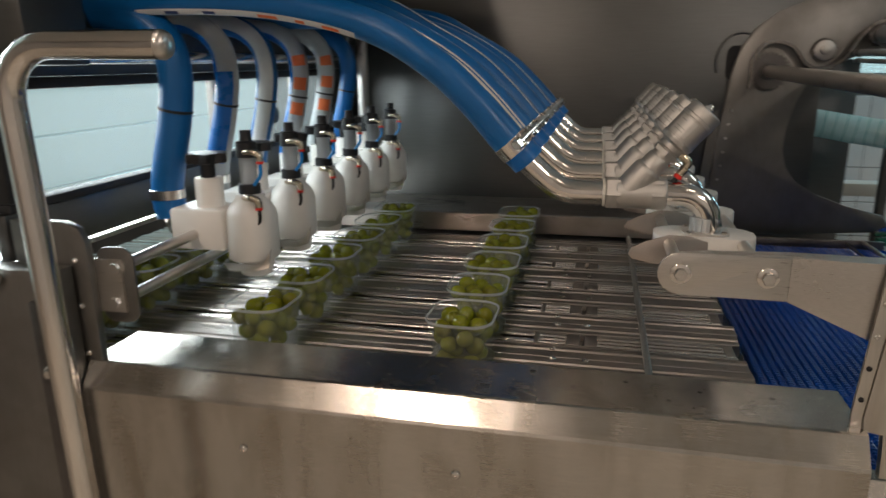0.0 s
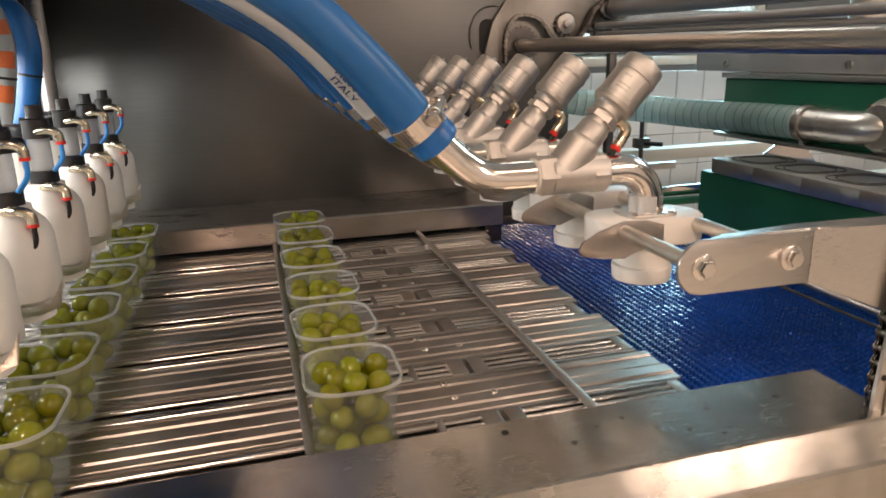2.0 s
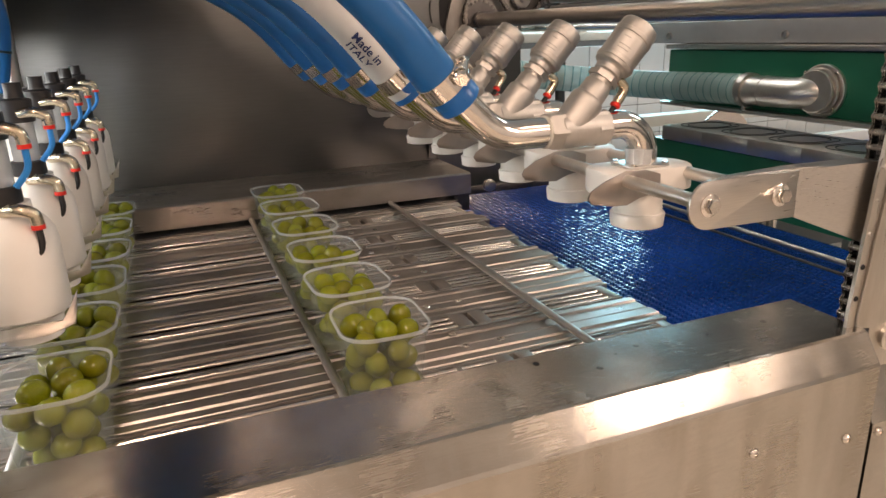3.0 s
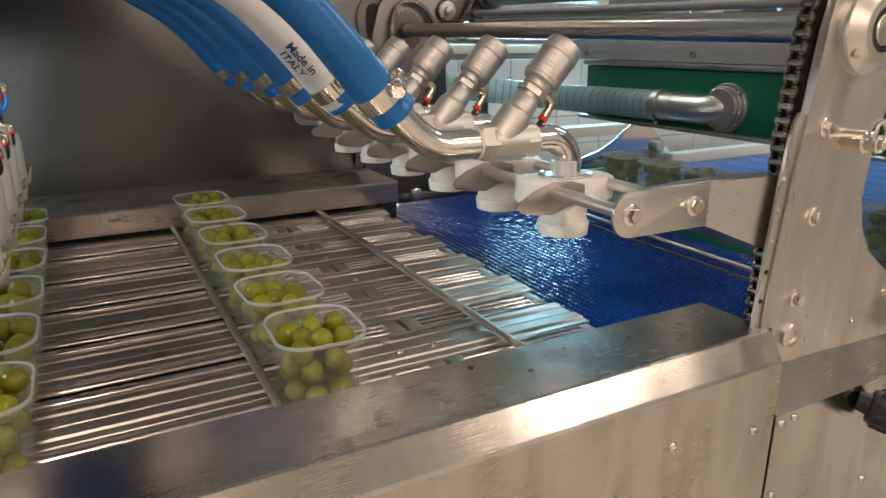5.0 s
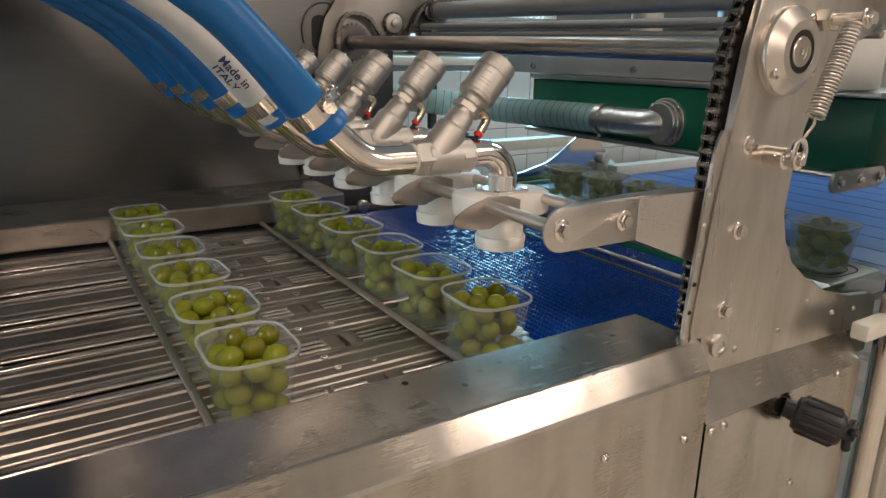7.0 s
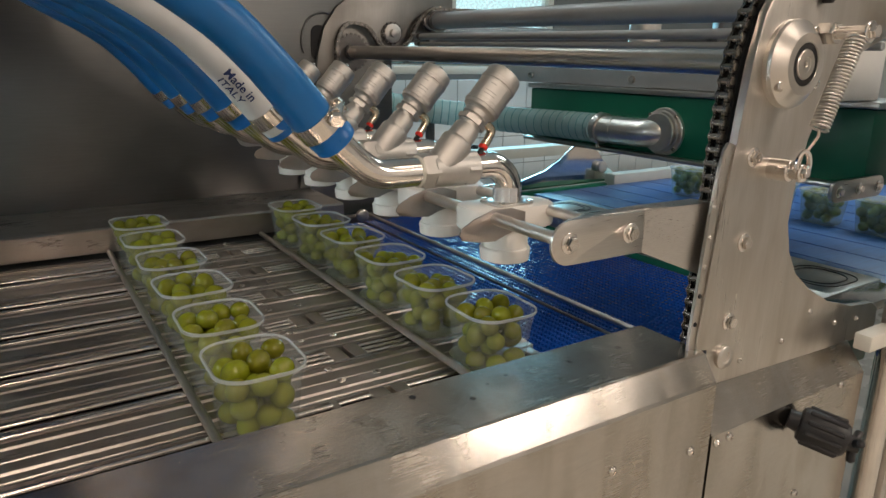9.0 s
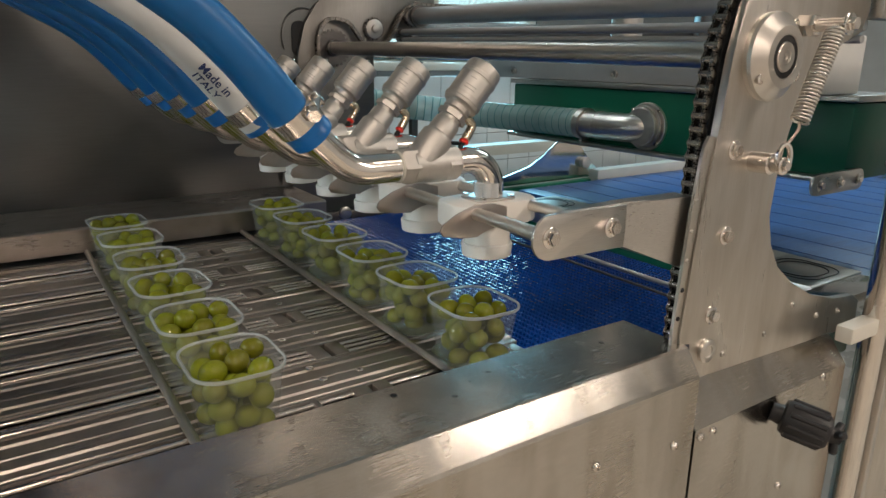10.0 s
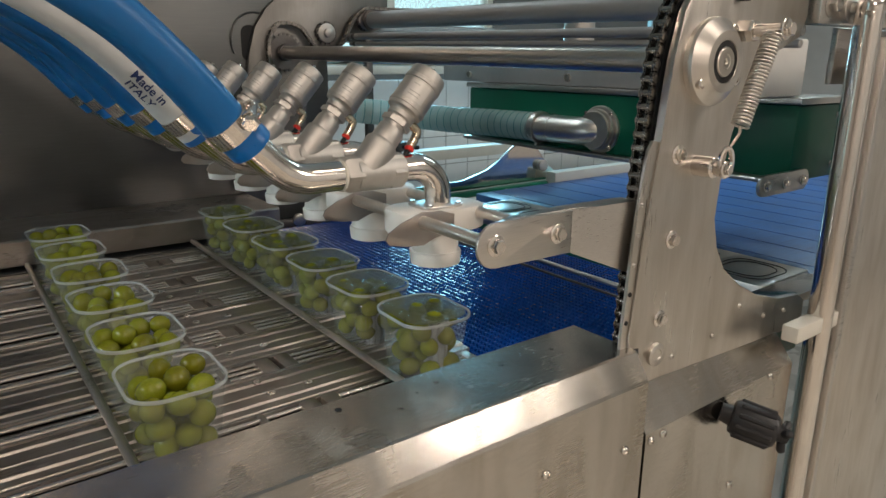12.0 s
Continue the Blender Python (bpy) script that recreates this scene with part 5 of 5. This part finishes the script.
def build_top_frame():
    ob = thing("upper_frame", (0.75, 0.75, 1.4), "upper steel frame bar with bolts over the chain plate", "machine frame")
    part("bar", box(B(), 0.672, 1.3, 0.735, 0.765, 1.425, 1.475, 0.003), STEEL, ob)
    part("panel", box(B(), 0.80, 1.5, 0.765, 0.775, 1.34, 1.425, 0.002), STEEL, ob)
    for x in (0.745, 0.805):
        part("bearing", turned(B(), (x, 0.735, 1.448), (0, -1, 0), [(0, 0.020), (0.008, 0.020), (0.010, 0.017), (0.010, 0.008), (0.016, 0.008)], 24), CAST, ob)
    part("bolt", hex_bolt(B(), (0.70, 0.735, 1.452), (0, -1, 0), 0.012), STEEL, ob)
    part("film_web", box(B(), 0.9, 1.9, 2.12, 2.5, 1.47, 1.474), FILM, ob, "clear sealing film")
    part("rear_bar", cyl(B(), (0.72, 2.45, 1.365), (3.0, 2.45, 1.345), 0.014, 16), CHROME, ob)
    part("rear_beam", box(B(), 0.75, 3.0, 2.5, 2.56, 1.43, 1.50, 0.003), STEEL_SHADED, ob)
    part("rear_post", box(B(), 0.896, 0.922, 2.350, 2.376, 0.0, 1.9, 0.003), STEEL_DARK, ob)
    part("rear_sheet", box(B(), 0.30, 0.868, 2.585, 2.592, 0.0, 1.42, 0.002), STEEL_SHADED, ob)
    part("rear_post", box(B(), 2.6, 2.64, 2.46, 2.50, 0.0, 1.9, 0.003), STEEL_DARK, ob)
    part("side_beam", box(B(), 0.80, 3.2, 2.60, 2.68, 0.955, 1.00, 0.003), OFF_WHITE, ob)


build_outfeed_post()
build_top_frame()


def build_clamp_stand():
    ob = thing("rod_clamp", (0.98, 2.35, 0.9), "small dark rod clamp with a wing screw", "clamp")
    part("rod", cyl(B(), (1.06, 2.40, 0.90), (1.06, 2.40, 1.14), 0.008, 12), STEEL_DARK, ob)
    part("clamp", box(B(), 1.035, 1.085, 2.38, 2.42, 1.04, 1.075, 0.004), STEEL_DARK, ob)
    part("wing_screw", cyl(B(), (1.06, 2.38, 1.058), (1.10, 2.33, 1.058), 0.008, 10, 0.002), BLACK, ob)
    part("arm", box(B(), 1.00, 1.20, 2.39, 2.41, 0.96, 0.985, 0.003), STEEL, ob)


build_clamp_stand()


# ---- tubs of olives ----
def tub_bm():
    bm = B()
    rows = []
    for z, w, h, r in ((0.004, 0.070, 0.086, 0.022), (0.000, 0.076, 0.092, 0.024), (0.002, 0.080, 0.096, 0.026), (0.010, 0.083, 0.099, 0.027), (0.078, 0.0975, 0.1135, 0.031), (0.080, 0.100, 0.116, 0.032), (0.0905, 0.1015, 0.1175, 0.033)):
        rows.append([(x, y, z) for x, y in rounded(w, h, r, 6)])
    return lofted(bm, rows)


def rim_bm():
    bm = B()
    rows = []
    for z, w, h, r in ((0.0895, 0.1070, 0.1230, 0.035), (0.0925, 0.1078, 0.1238, 0.0355), (0.0936, 0.1068, 0.1228, 0.035), (0.0936, 0.1040, 0.1200, 0.034), (0.0920, 0.1012, 0.1172, 0.033)):
        rows.append([(x, y, z) for x, y in rounded(w, h, r, 6)])
    return lofted(bm, rows, close_bottom=False)


def olive_mesh():
    bm = B()
    bmesh.ops.create_uvsphere(bm, u_segments=14, v_segments=9, radius=1.0)
    for v in bm.verts:
        v.co.z *= 1.0
    return mesh_of("olive", bm, OLIVE, 180)


TUB_MESH, RIM_MESH, OLIVE_MESH = mesh_of("tub", tub_bm(), TUB, 60), mesh_of("rim", rim_bm(), RIM, 60), olive_mesh()


def packed(seed, count):
    """Olives dropped one by one into a tub: places and sizes."""
    rnd = random.Random(seed)
    put = []
    for _ in range(count):
        r = rnd.uniform(0.0131, 0.0157)
        best = None
        for _ in range(70):
            x, y = rnd.uniform(-0.048, 0.048), rnd.uniform(-0.055, 0.055)
            z = 0.004 + r
            for px, py, pz, pr in put:
                d2 = (x - px) ** 2 + (y - py) ** 2
                s = (r + pr) * 0.96
                if d2 < s * s:
                    z = max(z, pz + math.sqrt(s * s - d2))
            grow = min(z / 0.09, 1) * 0.0085
            wx, wy = 0.0405 + grow - r, 0.0485 + grow - r
            cx, cy = max(abs(x) - wx + 0.015, 0), max(abs(y) - wy + 0.015, 0)
            if abs(x) > wx or abs(y) > wy or cx * cx + cy * cy > 0.015 ** 2:
                continue
            if best is None or z < best[2]:
                best = (x, y, z, r)
        if best and best[2] + best[3] * 0.85 < 0.0965:
            put.append(best)
    return put


def build_tub(seed):
    ob = thing("olive_tub", (0, 0, 0), "milky plastic tub heaped with glossy green olives", "tub", "tubs of olives")
    t = new("tub", TUB_MESH)
    t.parent = ob
    r = new("rim", RIM_MESH)
    r.parent = t
    rnd = random.Random(seed + 50)
    for x, y, z, s in packed(seed, 48):
        o = new("olive", OLIVE_MESH)
        o.parent = ob
        o.matrix_basis = pose(x, y, z, rnd.uniform(0, 180), rnd.uniform(0, 180), rnd.uniform(0, 180)) @ Matrix.Diagonal((s * 0.97, s * 0.97, s * 1.10, 1))
    return ob


# Tub copy for the sealing station, its backlit cyan haze put into the colour.
BACKLIT_TUB = mesh_of("tub", tub_bm(), see_through("backlit_tub_plastic", (0.55, 0.72, 0.70), 0.68, 0.14), 60)
TUBS = {}
STEP_X = -0.171
kinds = [build_tub(s) for s in (11, 12, 13, 14)]
rnd = random.Random(8)
for col, x0 in ((0, STEP_X), (1, STEP_X - PITCH), (2, STEP_X - 2 * PITCH)):
    for lane, y in enumerate(LANES):
        dx, dy = rnd.uniform(-0.002, 0.003), rnd.uniform(-0.003, 0.003)
        m = pose(x0 + dx, y + dy, BED_Z + 0.0005, 0, 0, rnd.uniform(-2.5, 2.5) + 180 * rnd.choice((0, 1)))
        src = kinds[(lane + col) % 4]
        TUBS[col, lane] = copy_thing(src, m)
for lane, y in enumerate(LANES):
    m = pose(1.022, y, 0.9475, 0, 0, rnd.uniform(-2, 2))
    o = copy_thing(kinds[lane % 4], m)
    for c in o.children:
        if c.name.startswith("tub"):
            c.data = BACKLIT_TUB
    o["label"] = "film-sealed milky tub of green olives"
    f = new("sealing_film", mesh_of("sealing_film", slab(B(), rounded(0.112, 0.128, 0.036, 6), "z", 0.0942, 0.0948), FILM, 0))
    f.parent = o
    TUBS["sealed", lane] = o
for k in kinds:
    for o in [*k.children_recursive, k]:
        bpy.data.objects.remove(o)

# brine: the surface in the tubs under the valves, and the streams that fall into them
SURFACES, STREAMS = [], []


def strand_meshes():
    out = []
    rnd2 = random.Random(2)
    for k in range(9):
        bm = B()
        a = 2 * math.pi * k / 8
        r = 0.0 if k == 8 else 0.0135
        line = [(r * math.cos(a) * (1 - 0.25 * t) + rnd2.uniform(-0.001, 0.001), r * math.sin(a) * (1 - 0.25 * t), -0.092 * t) for t in (0, 0.25, 0.5, 0.75, 1)]
        sweep(bm, smooth_line(line, 3), lambda t: 0.0066 - 0.002 * t, 8)
        out.append(mesh_of("strand", bm, JET, 60))
    return out


STRANDS = strand_meshes()
SURFACE_MESH = mesh_of("brine_surface", slab(B(), rounded(0.094, 0.110, 0.030, 6), "z", 0.0, 0.0008), BRINE, 0)
for lane, y in enumerate(LANES):
    s = new("brine_stream")
    for me in STRANDS:
        new("strand", me).parent = s
    s.location = (0.172, VALVES[lane], 1.212)
    STREAMS.append(tagged(s, "clear brine falling from a white nozzle", "brine stream", "brine streams"))
    b = new("brine_surface", SURFACE_MESH)
    b.parent = TUBS[0, lane]
    b.location = (0, 0, 0.012)
    SURFACES.append(b)


# ---- the pusher carriage over the belt ----
def build_pusher():
    ob = thing("pusher_bars", (0, 0, 0), "pair of thin steel pusher bars across the belts", "pusher")
    for x in (0.0, 0.53):
        part("bar", cyl(B(), (x, 0.90, 0.0), (x, 2.05, 0.0), 0.0055, 12, 0.001), STEEL, ob, local=True)
    part("rear_bar", cyl(B(), (-0.045, 0.90, -0.004), (-0.045, 2.05, -0.004), 0.003, 10, 0.001), STEEL_DARK, ob, local=True)
    return ob


PUSHER = build_pusher()

# ---- wall tiles ----
TILE_MESH = mesh_of("tile", box(B(), -0.0735, 0.0735, -0.006, 0.0, -0.0735, 0.0735, 0.0018, seg=1), TILE, 30)
for i in range(22):
    for j in range(7):
        x, z = 0.30 + 0.15 * i, 0.30 + 0.15 * j
        if 0.83 < x < 2.27 and 1.23 < z < 2.09:
            continue
        t = new("tile", TILE_MESH)
        t.parent = WALL_NORTH
        t.location = (x, 3.1995, z)


# ---- what moves ----
STEP = [(0, 0.0), (5.40, 0.0), (5.50, 0.018), (5.75, 0.088), (6.0, 0.160), (6.25, 0.225), (6.5, 0.282), (6.75, 0.326), (6.95, PITCH), (12, PITCH)]


def motions():
    for bar in CROSS_BARS:
        x, y, z = bar.location
        if x > 0.0:
            rows = [(t, pose(min(x + s, 0.290), y, z - max(0.0, min(s - 0.165, 0.06)) * 1.4)) for t, s in STEP]
        else:
            rows = [(t, pose(x + s, y, z)) for t, s in STEP]
        walk(bar, rows)
    for key, tub in TUBS.items():
        m = tub.matrix_basis.copy()
        if key[0] == "sealed":
            go = [(0, 0), (7.25, 0), (7.6, 0.10), (8.2, 0.42), (8.8, 0.53), (9.0, 0.565), (9.3, 0.62), (9.4, 0.66), (9.5, 0.80), (9.8, 1.25), (10.2, 1.75), (10.6, 2.1), (12, 2.3)]
            walk(tub, [(t, Matrix.Translation((s, 0, -0.016 if s > 0.1 else 0)) @ m) for t, s in go])
        else:
            walk(tub, [(t, Matrix.Translation((s, 0, 0)) @ m) for t, s in STEP])
    for lane, s in enumerate(STREAMS):
        x, y, z = s.location
        z1 = 1.118
        walk(s, [(0, pose(x, y, z)), (9.94, pose(x, y, z)), (10.02, pose(x, y, z)), (10.12, pose(x, y, z1)), (10.66, pose(x, y, z1)), (10.80, pose(x, y, 1.034)), (12, pose(x, y, 1.034))])
    for b in SURFACES:
        walk(b, [(0, pose(0, 0, 0.012)), (10.05, pose(0, 0, 0.012)), (10.8, pose(0, 0, 0.0935)), (12, pose(0, 0, 0.0935))])
    p = SEALING_TOOL.location.copy()
    tool = [(0, 0.144), (4.12, 0.144), (4.22, 0.10), (4.34, 0.02), (4.42, 0.0), (12, 0.0)]
    walk(SEALING_TOOL, [(t, pose(p.x, p.y, p.z + h)) for t, h in tool])
    pz = 0.922
    push = [(0, 0.765), (7.05, 0.765), (7.2, 0.66), (7.5, 0.46), (8.8, 0.462), (8.95, 0.48), (9.05, 0.515), (9.4, 0.515), (9.5, 0.44), (9.6, 0.60), (9.72, 0.755), (12, 0.755)]
    walk(PUSHER, [(t, pose(x, 0, pz)) for t, x in push])


motions()
